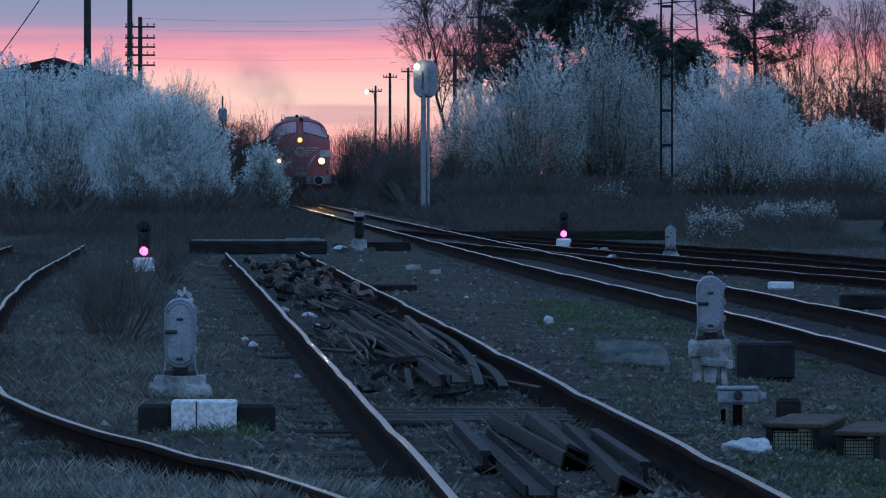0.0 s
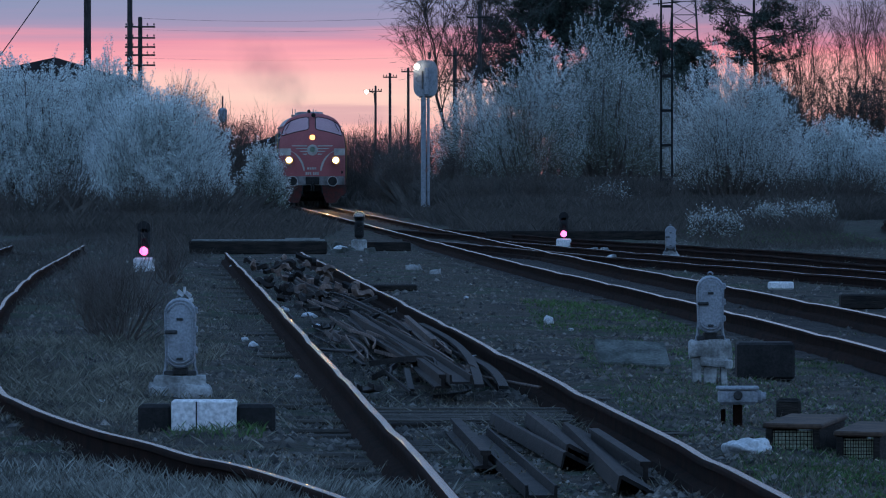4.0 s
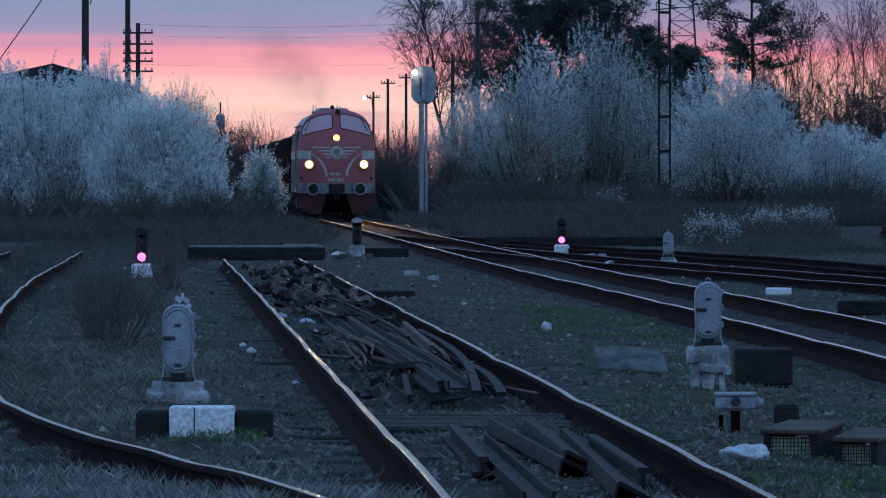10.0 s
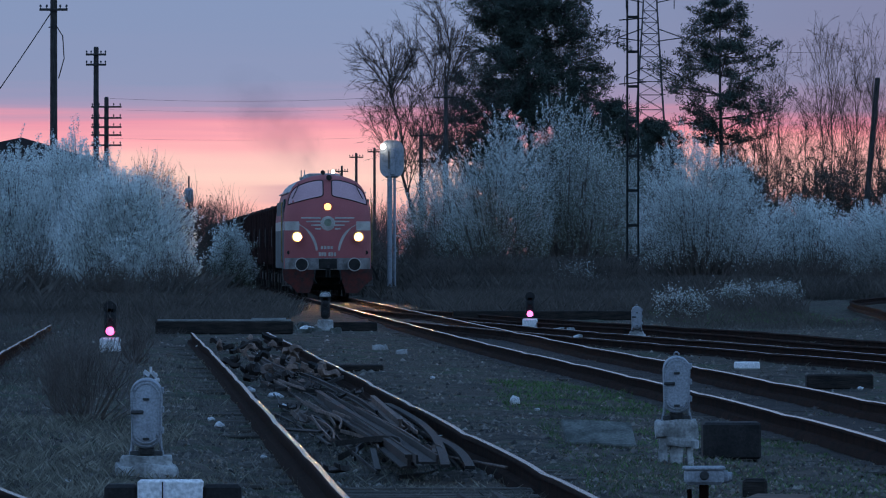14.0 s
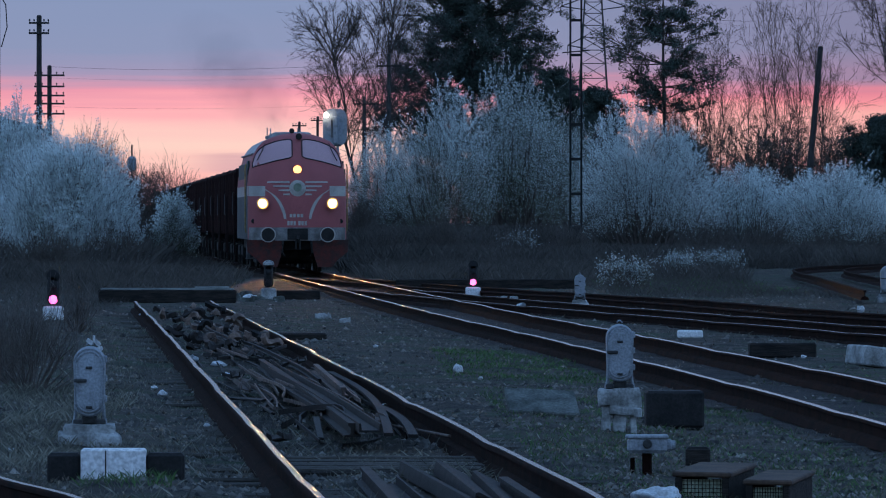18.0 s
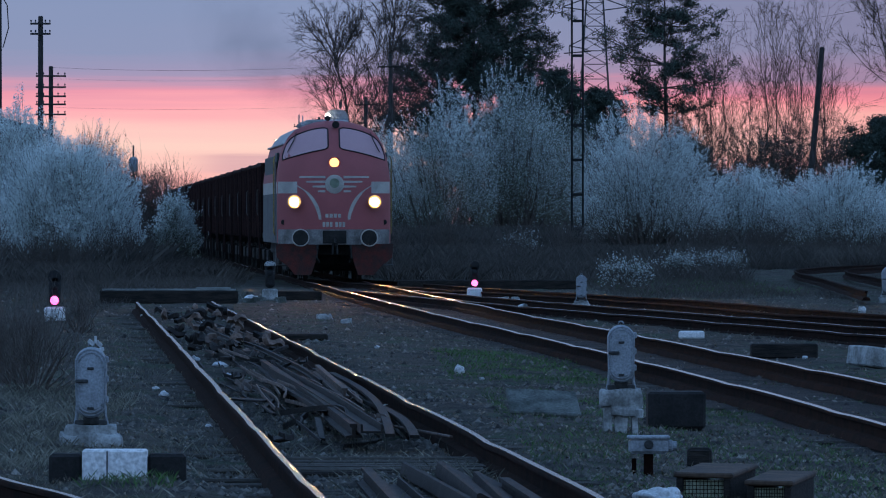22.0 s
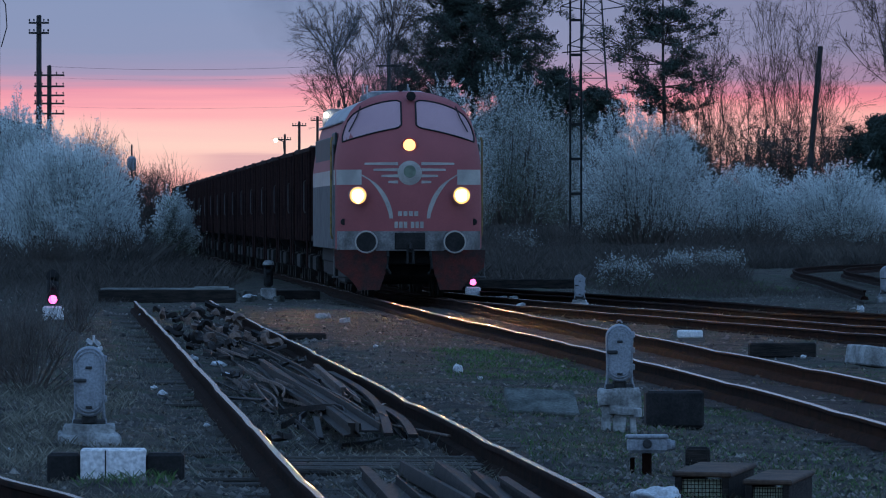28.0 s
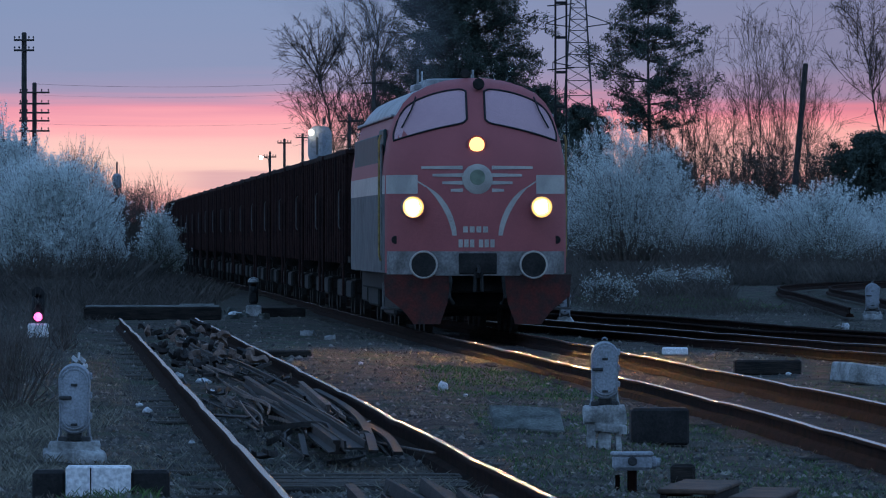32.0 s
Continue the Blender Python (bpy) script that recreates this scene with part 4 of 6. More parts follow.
def shrub(name, x, y, width, height, white, label, seed, twigs=2000, fill=42, size=0.029, group="blossoming shrubs", category="shrub", depth=None, skirt=0.1, lean=0.0, twig_r=0.010):
    """A many-stemmed thorn shrub of upright twigs; white: share of blossom among the small leaves."""
    rng = np.random.default_rng(seed)
    t = thing(name, pose(x, y, ground_level(x, y) - 0.05), label, category, group)
    depth = depth or width * 0.75
    if white > 0.1:
        twig_r = min(twig_r, 0.0065)
    elif twig_r > 0.006:
        twigs, twig_r = int(twigs * 1.5), 0.0055
    n = twigs
    d = rng.normal(size=(n, 3))
    d /= np.linalg.norm(d, axis=1)[:, None]
    d[:, 2] = np.abs(d[:, 2]) * 1.0 - 0.25 * rng.uniform(0, 1, n)
    lump = np.array([noise.noise((a * 1.7 + seed, b * 1.7, c * 1.7)) + 0.5 * noise.noise((a * 4.1, b * 4.1 + seed, c * 4.1)) for a, b, c in d])
    rad = (rng.uniform(0, 1, n) ** 0.38) * (0.90 + 0.26 * lump)
    mid = height * skirt + height * 0.16
    p = np.stack([d[:, 0] * rad * width * 0.52 + lean * d[:, 2], d[:, 1] * rad * depth * 0.52, mid + d[:, 2] * rad * (height - mid)], 1)
    p[:, 2] = np.maximum(p[:, 2], 0.1 + rng.uniform(0, 0.5, n))
    up = np.stack([d[:, 0] * 0.5, d[:, 1] * 0.5, np.full(n, 1.0)], 1) + rng.normal(size=(n, 3)) * 0.28
    up /= np.linalg.norm(up, axis=1)[:, None]
    ln = rng.uniform(0.3, 0.8, n) * (0.55 + height * 0.08)
    far = rng.uniform(0, 1, n) < 0.05
    ln[far] *= 1.7
    bend = rng.normal(size=(n, 3)) * 0.12
    q1 = p + up * (ln * 0.5)[:, None]
    q2 = q1 + (up + bend) * (ln * 0.5)[:, None]
    r = np.full(n, twig_r)
    segs = [(p - up * (ln * 0.5)[:, None] * 0.6, q1, r, r * 0.8), (q1, q2, r * 0.95, None)]
    m = 40
    tip = p[rng.integers(0, n, m)]
    foot = tip * np.array([0.22, 0.22, 0.0])
    knee = foot + (tip - foot) * 0.5 + np.stack([tip[:, 0] * 0.12, tip[:, 1] * 0.1, np.zeros(m)], 1) + rng.normal(size=(m, 3)) * 0.12
    rr = np.full(m, 0.045 * height / 5)
    segs += [(foot, knee, rr, rr * 0.7), (knee, tip, rr * 0.7, rr * 0.25)]
    part("branchwork", stick_mesh("branchwork", segs, M_twig), None, t)
    u = rng.uniform(0, 1, (n, fill))[..., None]
    pts = np.where(u < 0.5, p[:, None] + (q1 - p)[:, None] * u * 2, q1[:, None] + (q2 - q1)[:, None] * (u * 2 - 1))
    pts = (pts + rng.normal(size=pts.shape) * np.array([0.035, 0.035, 0.03])).reshape(-1, 3)
    tone = np.repeat(lump, fill)
    low = np.clip((pts[:, 2] / height - skirt) / (0.24 if skirt < 0.05 else 0.5), 0, 1)
    isw = rng.uniform(0, 1, len(pts)) < white * (0.02 + 0.98 * low) * (1 + 0.7 * tone)
    wd = rng.uniform(0.5, 1.2, len(pts)) * size
    keep = isw | (rng.uniform(0, 1, len(pts)) < (0.35 if white > 0.7 else 0.85 if white > 0.1 else 0.55))
    v1, f1 = strips(pts[isw], wd[isw], 0.6, rng)
    v2, f2 = strips(pts[~isw & keep], wd[~isw & keep] * 0.85, 0.5, rng)
    blocks = [(a, b, i) for a, b, i in ((v1, f1, 0), (v2, f2, 1)) if len(a)]
    part("crown", array_mesh("crown", blocks, [M_blossom, M_bud if white > 0.1 else M_dull_bud]), None, t, "clouds of small white blossom" if white > 0.4 else "")
    return t


def bare_tree(name, x, y, height, label, seed, lean=(0, 0), spread=0.5, trunk=0.16, kids=(9, 7, 6), first=0.25, group="bare trees"):
    rng = np.random.default_rng(seed)
    t = thing(name, pose(x, y, ground_level(x, y) - 0.1), label, "tree", group)
    top = np.array([lean[0], lean[1], height * 0.9])
    pts = [np.array([0, 0, 0.0])]
    for i in range(1, 9):
        pts.append(top * i / 8 + rng.normal(size=3) * np.array([.12, .12, .05]) * height / 12)
    part("trunk", Mb().tube(pts, [trunk * (1 - 0.11 * i) for i in range(9)], 8), M_bark, t, smooth=True)
    n = 26
    u = rng.uniform(first, 0.98, n) * 8
    i0 = np.minimum(u.astype(int), 7)
    P = np.array(pts)
    base = P[i0] + (P[i0 + 1] - P[i0]) * (u - i0)[:, None]
    ang = rng.uniform(0, 2 * math.pi, n)
    d = np.stack([np.cos(ang) * spread, np.sin(ang) * spread, np.ones(n) * 0.8], 1)
    d /= np.linalg.norm(d, axis=1)[:, None]
    ln = height * 0.36 * (1.15 - u / 8 * 0.7) * rng.uniform(0.7, 1.15, n)
    segs, tips = grow(rng, base, d, ln, np.full(n, trunk * 0.27), 4, list(kids), 0.04, 0.46, 0.50, 0.13)
    part("branchwork", stick_mesh("branchwork", segs, M_bark, 0.0065), None, t)
    return t


def pine(name, x, y, height, width, label, seed, clear=0.3, whorls=16, lean=0.0, per=5, spire=0.5, k=8):
    rng = np.random.default_rng(seed)
    t = thing(name, pose(x, y, ground_level(x, y) - 0.1), label, "pine tree", "pine trees")
    part("trunk", Mb().tube([(lean * k / 6 + 0.08 * math.sin(k), 0, height * 0.98 * k / 6) for k in range(7)], [0.2 * (1 - 0.15 * k) for k in range(7)], 8), M_bark, t, smooth=True)
    base, d, reach = [], [], []
    for w in range(whorls):
        u = clear + (1 - clear) * (w + rng.uniform(-0.4, 0.4)) / (whorls - 0.5)
        top = min(1.0, max(0.03, (1.02 - u) / (1 - clear)))
        env = (0.10 + 0.90 * top ** spire * (1.0 if top < 0.75 else 1.0 - 0.5 * (top - 0.75))) * width * 0.5
        for b in range(per):
            a = rng.uniform(0, 2 * math.pi)
            base.append((lean * u, 0, height * min(u, 1) * 0.97))
            v = np.array([math.cos(a), math.sin(a), rng.uniform(-0.22, 0.40)])
            d.append(v / np.linalg.norm(v))
            reach.append(env * rng.uniform(0.4, 1.2))
    base, d, reach = np.array(base), np.array(d), np.array(reach)
    segs, tips = grow(rng, base, d, reach, np.full(len(base), 0.05), 3, [6, 4], 0.10, 0.5, 0.36, 0.14)
    part("branchwork", stick_mesh("branchwork", segs, M_bark), None, t)
    P = tips.reshape(-1, 3)
    pts = np.repeat(P, k, 0) + rng.normal(size=(len(P) * k, 3)) * np.array([0.15, 0.15, 0.10])
    v1, f1 = strips(pts, rng.uniform(0.09, 0.20, len(pts)), 0.15, rng)
    part("crown", array_mesh("crown", [(v1, f1, 0)], [M_needle]), None, t, "dark layered needle clumps")
    return t


def blades(name, label, spots, mat, seed, category="grass", mat2=None):
    """Tufts of thin upright blades. spots: x0, x1, y0, y1, count, height, blade width, lean."""
    rng = np.random.default_rng(seed)
    blocks = []
    for x0, x1, y0, y1, count, hgt, wid, lean in spots:
        x = rng.uniform(x0, x1, count)
        yy = rng.uniform(y0, y1, count)
        keep = np.array([noise.noise((a * 0.8, b * 0.25, seed)) for a, b in zip(x, yy)]) + rng.uniform(-0.35, 0.55, count) > 0
        x, yy = x[keep], yy[keep]
        n = len(x)
        z = np.array([ground_level(a, b) + bumps(a, b) - 0.01 for a, b in zip(x, yy)])
        h = hgt * rng.uniform(0.4, 1.2, n)
        ang = rng.uniform(0, math.pi, n)
        w = wid * rng.uniform(0.6, 1.3, n)
        dx, dy = np.cos(ang) * w, np.sin(ang) * w * 0.5
        lx, ly = rng.normal(size=n) * lean * h, rng.normal(size=n) * lean * h
        p = np.stack([np.stack([x - dx, yy - dy, z], 1), np.stack([x + dx, yy + dy, z], 1), np.stack([x + lx + dx * 0.35, yy + ly, z + h * 0.65], 1), np.stack([x + 1.9 * lx, yy + ly * 1.9, z + h], 1)], 1).reshape(-1, 3)
        blocks.append((p, np.arange(4 * n).reshape(-1, 4), 0 if mat2 is None else int(rng.uniform() < 0.4)))
    ob = new(name, array_mesh(name, blocks, [mat] + ([mat2] if mat2 else [])))
    tagged(ob, label, category, kind="stuff")
    return ob


# shrubs beside the main track
for sx, sy, sw, sh, wh, sd in [(-14.9, 279, 5.0, 5.8, 1.0, 10), (-16.6, 275, 5.4, 5.7, 1.0, 11), (-13.2, 272, 5.0, 5.65, 1.0, 12), (-10.9, 276, 4.6, 5.9, 1.0, 13), (-9.0, 268, 4.9, 4.9, 1.0, 14), (-19.5, 285, 5.0, 5.6, 1.0, 15)]:
    shrub("blossom_shrub", sx, sy, sw, sh, wh, "tall thorn shrub white with spring blossom", sd, 3000, 50, skirt=0.03)
shrub("blossom_shrub", -6.3, 300, 1.5, 3.0, 0.62, "slim white blossoming shrub close beside the rails", 16, 800, 40)
shrub("bare_shrub", -8.4, 325, 3.6, 4.5, 0.0, "bare brown thorn thicket", 17, 2600, 6, group="bare shrubs")
shrub("bare_shrub", -10.8, 350, 4.6, 6.2, 0.0, "tall bare brown thorn thicket", 18, 2600, 5, group="bare shrubs")
shrub("bare_shrub", -8.6, 400, 5.2, 4.9, 0.0, "bare brown thorn thicket", 19, 2000, 6, group="bare shrubs")
shrub("blossom_shrub", 1.6, 385, 4.4, 6.3, 0.6, "greyish thorn shrub half in blossom", 21, 2000)
shrub("blossom_shrub", 4.0, 380, 5.2, 7.8, 0.68, "tall greening thorn shrub with some blossom", 22, 2400)
shrub("blossom_shrub", 7.2, 384, 5.8, 8.8, 0.42, "tall greening thorn shrub with some blossom", 23, 2600)
shrub("blossom_shrub", 9.6, 400, 4.8, 8.0, 0.30, "greening thorn shrub with some blossom", 30, 1800)
shrub("blossom_shrub", 11.3, 330, 5.6, 6.6, 1.0, "rounded thorn shrub thick with white blossom", 24, 2600)
shrub("blossom_shrub", 15.6, 340, 5.0, 4.4, 0.8, "low spreading shrub with white blossom", 25, 1800)
shrub("blossom_shrub", 19.2, 338, 5.6, 4.3, 0.85, "low spreading shrub with white blossom", 26, 2000)
shrub("blossom_shrub", 22.8, 345, 5.0, 4.0, 0.8, "low spreading shrub with white blossom", 31, 1600)
shrub("bare_shrub", 13.8, 352, 3.8, 5.4, 0.05, "greening bare shrub among the blossom", 27, 1400, 5, group="bare shrubs")
shrub("bare_shrub", -1.9, 425, 3.6, 4.9, 0.05, "bare brown shrub behind the signal", 28, 1300, 4, group="bare shrubs")
shrub("bare_shrub", -5.0, 520, 4.4, 5.2, 0.0, "bare brown shrub far down the line", 29, 1000, 3, group="bare shrubs")

for i, (hx, hy, hw, hh) in enumerate([(2.8, 432, 5.5, 5.0), (8.0, 436, 6.0, 5.5), (12.6, 428, 5.5, 5.4), (16.8, 436, 6.4, 6.2), (21.2, 430, 6.4, 6.5), (25.8, 436, 6.4, 6.6), (30.5, 430, 6.4, 6.4), (-15.0, 330, 6.0, 4.6), (-20.5, 335, 6.5, 4.6)]):
    shrub("bare_shrub", hx, hy, hw, hh + (0.7 if hx > 12 else 0), 0.0, "dense bare brown thicket behind the blossom", 80 + i, 1700, 20 if hx > 12 else 6, 0.07 if hx > 12 else 0.06, group="bare shrubs")
for i, (hx, hy, hw, hh) in enumerate([(6.9, 214, 1.5, 0.55), (11.6, 266, 1.5, 0.55), (9.6, 250, 0.9, 0.3), (-12.5, 262, 1.6, 1.2), (-7.6, 262, 1.2, 1.0), (6.2, 318, 2.0, 1.5)]):
    shrub("blossom_shrub", hx, hy, hw, hh, 0.5, "low straggling pale blossom near the ground", 110 + i, 300, 12, 0.022, skirt=0.04)
for i in range(16):
    hx = [-19, -16, -14, -11.5, -9, -7.2, 1.2, 3.4, 5.6, 8.2, 13.2, 15.8, 17.6, 19.8, 22, 24.5][i]
    hy = (252 if hx < 0 else 310) + (i * 7) % 13
    shrub("bare_shrub", hx, hy, 2.4, 1.5 + 0.25 * (i % 4), 0.0, "low dark scrub under the blossom", 130 + i, 420, 6, 0.035, group="bare shrubs")
shrub("bare_shrub", -2.95, 77.5, 0.95, 1.0, 0.0, "wispy brown tangle of dry thorn twigs", 95, 330, 1, 0.008, twig_r=0.0022, group="bare shrubs")
shrub("bare_shrub", -3.35, 83, 0.8, 0.8, 0.0, "wispy brown tangle of dry thorn twigs", 96, 220, 1, 0.008, twig_r=0.0022, group="bare shrubs")
shrub("bare_shrub", -3.95, 122, 0.5, 1.2, 0.0, "thin dry thorn twigs beside the signal", 97, 60, 1, 0.008, twig_r=0.0022, group="bare shrubs")

for i, (hx, hy, hw, hh) in enumerate([(-1.9, 338, 1.6, 2.8), (-1.9, 362, 2.4, 3.6), (0.4, 345, 1.6, 3.0), (-2.7, 390, 2.8, 4.0), (-4.0, 430, 3.0, 4.5), (-5.2, 470, 3.2, 4.8), (-1.0, 400, 3.0, 4.6), (-8.0, 300, 2.0, 2.4), (-10.5, 330, 3.4, 4.8)]):
    shrub("bare_shrub", hx, hy, hw, hh, 0.0, "dark twiggy scrub beside the main track", 160 + i, 1100, 3, 0.03, group="bare shrubs", twig_r=0.008)

pine("pine_tree", 7.1, 500, 21.0, 11.4, "broad dark pine with layered boughs", 31, 0.22, 24, per=11, spire=0.40)
pine("pine_tree", 10.2, 520, 11.0, 6.0, "smaller dark pine with drooping boughs", 33, 0.15, 12, per=8)
pine("pine_tree", 18.4, 500, 17.2, 7.2, "dark open-crowned pine with a bare lower trunk", 32, 0.50, 12, per=6, spire=0.4, k=4)
pine("pine_tree", 27.2, 430, 7.2, 6.2, "low dark evergreen behind the shrubs", 34, 0.05, 14, per=10)
pine("pine_tree", 12.7, 530, 11.6, 6.0, "smaller dark pine behind the lattice mast", 35, 0.1, 13, per=9)
pine("pine_tree", 15.6, 548, 10.4, 6.6, "low dark pine behind the shrubs", 36, 0.05, 13, per=10)
pine("pine_tree", 20.2, 520, 6.8, 5.5, "low dark pine behind the shrubs", 37, 0.15, 11, per=8)

bare_tree("bare_tree", 0.9, 480, 13.4, "leafless leaning tree behind the shrubs", 41, (-2.2, 0), 0.5, 0.14, (8, 7, 5))
bare_tree("bare_tree", 1.9, 490, 16.5, "leafless tall tree behind the shrubs", 42, (0.4, 0), 0.35, 0.13, (7, 6, 5))
for i, (bx, by, bh) in enumerate([(21.0, 500, 12.5), (22.6, 520, 13.5), (23.6, 490, 14.0), (25.2, 510, 14.8), (26.2, 500, 13.6), (28.4, 520, 15.5), (19.6, 530, 9.5), (20.4, 545, 10.5), (21.8, 540, 11.5), (24.4, 530, 11), (27.2, 540, 12), (29.4, 535, 12.5)]):
    bare_tree("bare_tree", bx, by, bh, "slender leafless tree against the sky", 50 + i, (0.3, 0), 0.26, 0.055, (4, 3, 2), 0.26)
bare_tree("bare_tree", 30.4, 470, 15.5, "leafless spreading tree against the sky", 61, (-1.2, 0), 0.75, 0.10, (8, 7, 5))
for i, (bx, by, bh) in enumerate([(12.5, 560, 7), (15.5, 545, 8), (18.2, 550, 7.6), (19.8, 540, 8), (21.3, 530, 8.2), (22.8, 545, 8), (24.2, 540, 8.4), (25.6, 535, 8), (27.0, 530, 8.4), (28.4, 545, 8), (29.8, 540, 8.6)]):
    bare_tree("bare_tree", bx, by, bh, "low leafless scrub tree at dusk", 70 + i, (0.2, 0), 0.75, 0.06, (6, 5, 3), 0.08)

# low brush and grass
blades("dry_brushwood", "dark tangle of dry weeds and brushwood under the shrubs", [(a, b, c, d, n * 2, h * 0.8, w * 0.45, 0.24) for a, b, c, d, n, h, w, _ in [
    (-9, -4.5, 100, 180, 9000, 0.15, 0.005, 0.3), (-10, -3, 180, 260, 9000, 0.22, 0.008, 0.3), (-22, -5.5, 225, 300, 14000, 0.7, 0.012, 0.2), (-26, -6.5, 255, 330, 14000, 1.3, 0.014, 0.2), (0.5, 26, 300, 330, 14000, 1.0, 0.014, 0.2),
    (4, 11.3, 235, 310, 7500, 0.6, 0.012, 0.2), (11, 27, 300, 320, 7000, 0.55, 0.012, 0.2), (6.0, 11, 188, 240, 5000, 0.22, 0.009, 0.2), (13.5, 24, 200, 290, 5000, 0.07, 0.009, 0.3), (-1.5, 16, 330, 380, 14000, 1.7, 0.015, 0.2), (0.9, 5, 225, 330, 6000, 0.55, 0.012, 0.2), (-6.2, -3.2, 190, 225, 3000, 0.35, 0.01, 0.2), (-14, 2, 400, 520, 8000, 1.2, 0.014, 0.2), (0.9, 5.4, 230, 250, 1500, 0.6, 0.011, 0.2), (-7.6, -3.1, 230, 250, 1500, 0.55, 0.011, 0.2), (0.2, 4.7, 250, 270, 1500, 0.6, 0.011, 0.2), (-8.3, -3.8, 250, 270, 1500, 0.55, 0.011, 0.2), (-0.4, 4.1, 270, 290, 1500, 0.6, 0.011, 0.2), (-8.9, -4.4, 270, 290, 1500, 0.55, 0.011, 0.2), (-1.1, 3.4, 290, 310, 1500, 0.6, 0.011, 0.2), (-9.6, -5.1, 290, 310, 1500, 0.55, 0.011, 0.2), (-1.8, 2.7, 310, 330, 1500, 0.6, 0.011, 0.2), (-10.3, -5.8, 310, 330, 1500, 0.55, 0.011, 0.2), (-2.4, 2.1, 330, 350, 1500, 0.6, 0.011, 0.2), (-10.9, -6.4, 330, 350, 1500, 0.55, 0.011, 0.2), (-3.1, 1.4, 350, 370, 1500, 0.6, 0.011, 0.2), (-11.6, -7.1, 350, 370, 1500, 0.55, 0.011, 0.2), (-3.8, 0.7, 370, 390, 1500, 0.6, 0.011, 0.2), (-12.3, -7.8, 370, 390, 1500, 0.55, 0.011, 0.2), (-4.5, 0.0, 390, 410, 1500, 0.6, 0.011, 0.2), (-13.0, -8.5, 390, 410, 1500, 0.55, 0.011, 0.2), (-5.1, -0.6, 410, 430, 1500, 0.6, 0.011, 0.2), (-13.6, -9.1, 410, 430, 1500, 0.55, 0.011, 0.2), (16, 34, 360, 470, 10000, 2.2, 0.02, 0.2)]], M_brush, 5, "brushwood")
blades("dry_grass", "pale tufts of last year's dry grass", [
    (-1.2, 1.2, 36, 62, 1400, 0.09, 0.0025, 0.35), (-0.4, 1.0, 50.6, 55.6, 2200, 0.055, 0.002, 0.6), (1.0, 1.9, 36, 46, 900, 0.08, 0.003, 0.3), (-4.5, -1.2, 41, 60, 11000, 0.06, 0.0022, 0.35), (-4.4, -1.9, 52, 78, 15000, 0.10, 0.0026, 0.35),
    (-6.0, -1.9, 60, 130, 9000, 0.08, 0.004, 0.25), (1.3, 4.2, 36, 75, 15000, 0.045, 0.003, 0.3), (-1, 5, 75, 190, 15000, 0.05, 0.003, 0.4), (-2.8, 0.2, 44, 80, 9000, 0.05, 0.003, 0.3), (5, 10.8, 120, 240, 9000, 0.07, 0.0035, 0.4), (11, 20, 150, 260, 5000, 0.05, 0.004, 0.4)] , M_drygrass, 6)
blades("bleached_grass", "bleached pale grass standing beside the rails", [
    (-2.8, 0.0, 35.2, 40.5, 24000, 0.12, 0.0022, 0.25), (-0.9, 0.0, 35.5, 39.5, 7000, 0.16, 0.0022, 0.25), (-2.6, -0.6, 40.5, 44, 5000, 0.09, 0.003, 0.25)], M_bleached, 16)
blades("spring_grass", "fresh green grass patches", [
    (-1.6, -1.05, 49, 50.6, 1500, 0.07, 0.004, 0.25), (1.0, 2.8, 88, 112, 8000, 0.05, 0.006, 0.3), (1.6, 3.4, 37, 49, 16000, 0.045, 0.004, 0.3), (1.2, 3.8, 50, 84, 20000, 0.04, 0.0045, 0.3), (3.4, 7.5, 62, 98, 4000, 0.05, 0.004, 0.4), (6.5, 11, 200, 290, 5000, 0.12, 0.005, 0.4), (-4, -2.4, 60, 110, 1500, 0.04, 0.004, 0.3)], M_green, 7)

# ======== things along the line ========


def lump(boxes, mat, seed, rough=0.012, cuts=3):
    """Worn, chipped masonry: boxes (centre, size) with uneven faces and broken corners."""
    mb = Mb()
    n = cuts + 1
    for c, s in boxes:
        grid = {}
        vs, fs = [], []

        def at(i, j, k):
            key = (i, j, k)
            if key not in grid:
                co = Vector((i / n - 0.5, j / n - 0.5, k / n - 0.5))
                corner = sum(1 for q in key if q in (0, n))
                f = 1 - (0.0, 0.0, 0.03, 0.09)[corner]
                q = Vector((co.x * s[0] * f + c[0], co.y * s[1] * f + c[1], co.z * s[2] * f + c[2]))
                w = q * 9 + Vector((seed, seed * 2.3, 0))
                q += Vector((noise.noise(w), noise.noise(w + Vector((7, 0, 0))), noise.noise(w + Vector((0, 7, 0))))) * rough * 2
                grid[key] = len(vs)
                vs.append(tuple(q))
            return grid[key]

        for i in range(n):
            for j in range(n):
                for e in (0, n):
                    quads = [(at(i, j, e), at(i + 1, j, e), at(i + 1, j + 1, e), at(i, j + 1, e)),
                             (at(i, e, j), at(i, e, j + 1), at(i + 1, e, j + 1), at(i + 1, e, j)),
                             (at(e, i, j), at(e, i + 1, j), at(e, i + 1, j + 1), at(e, i, j + 1))]
                    fs += quads if e else [q[::-1] for q in quads]
        mb.add(vs, fs)
    return mb.mesh("lump", mat)


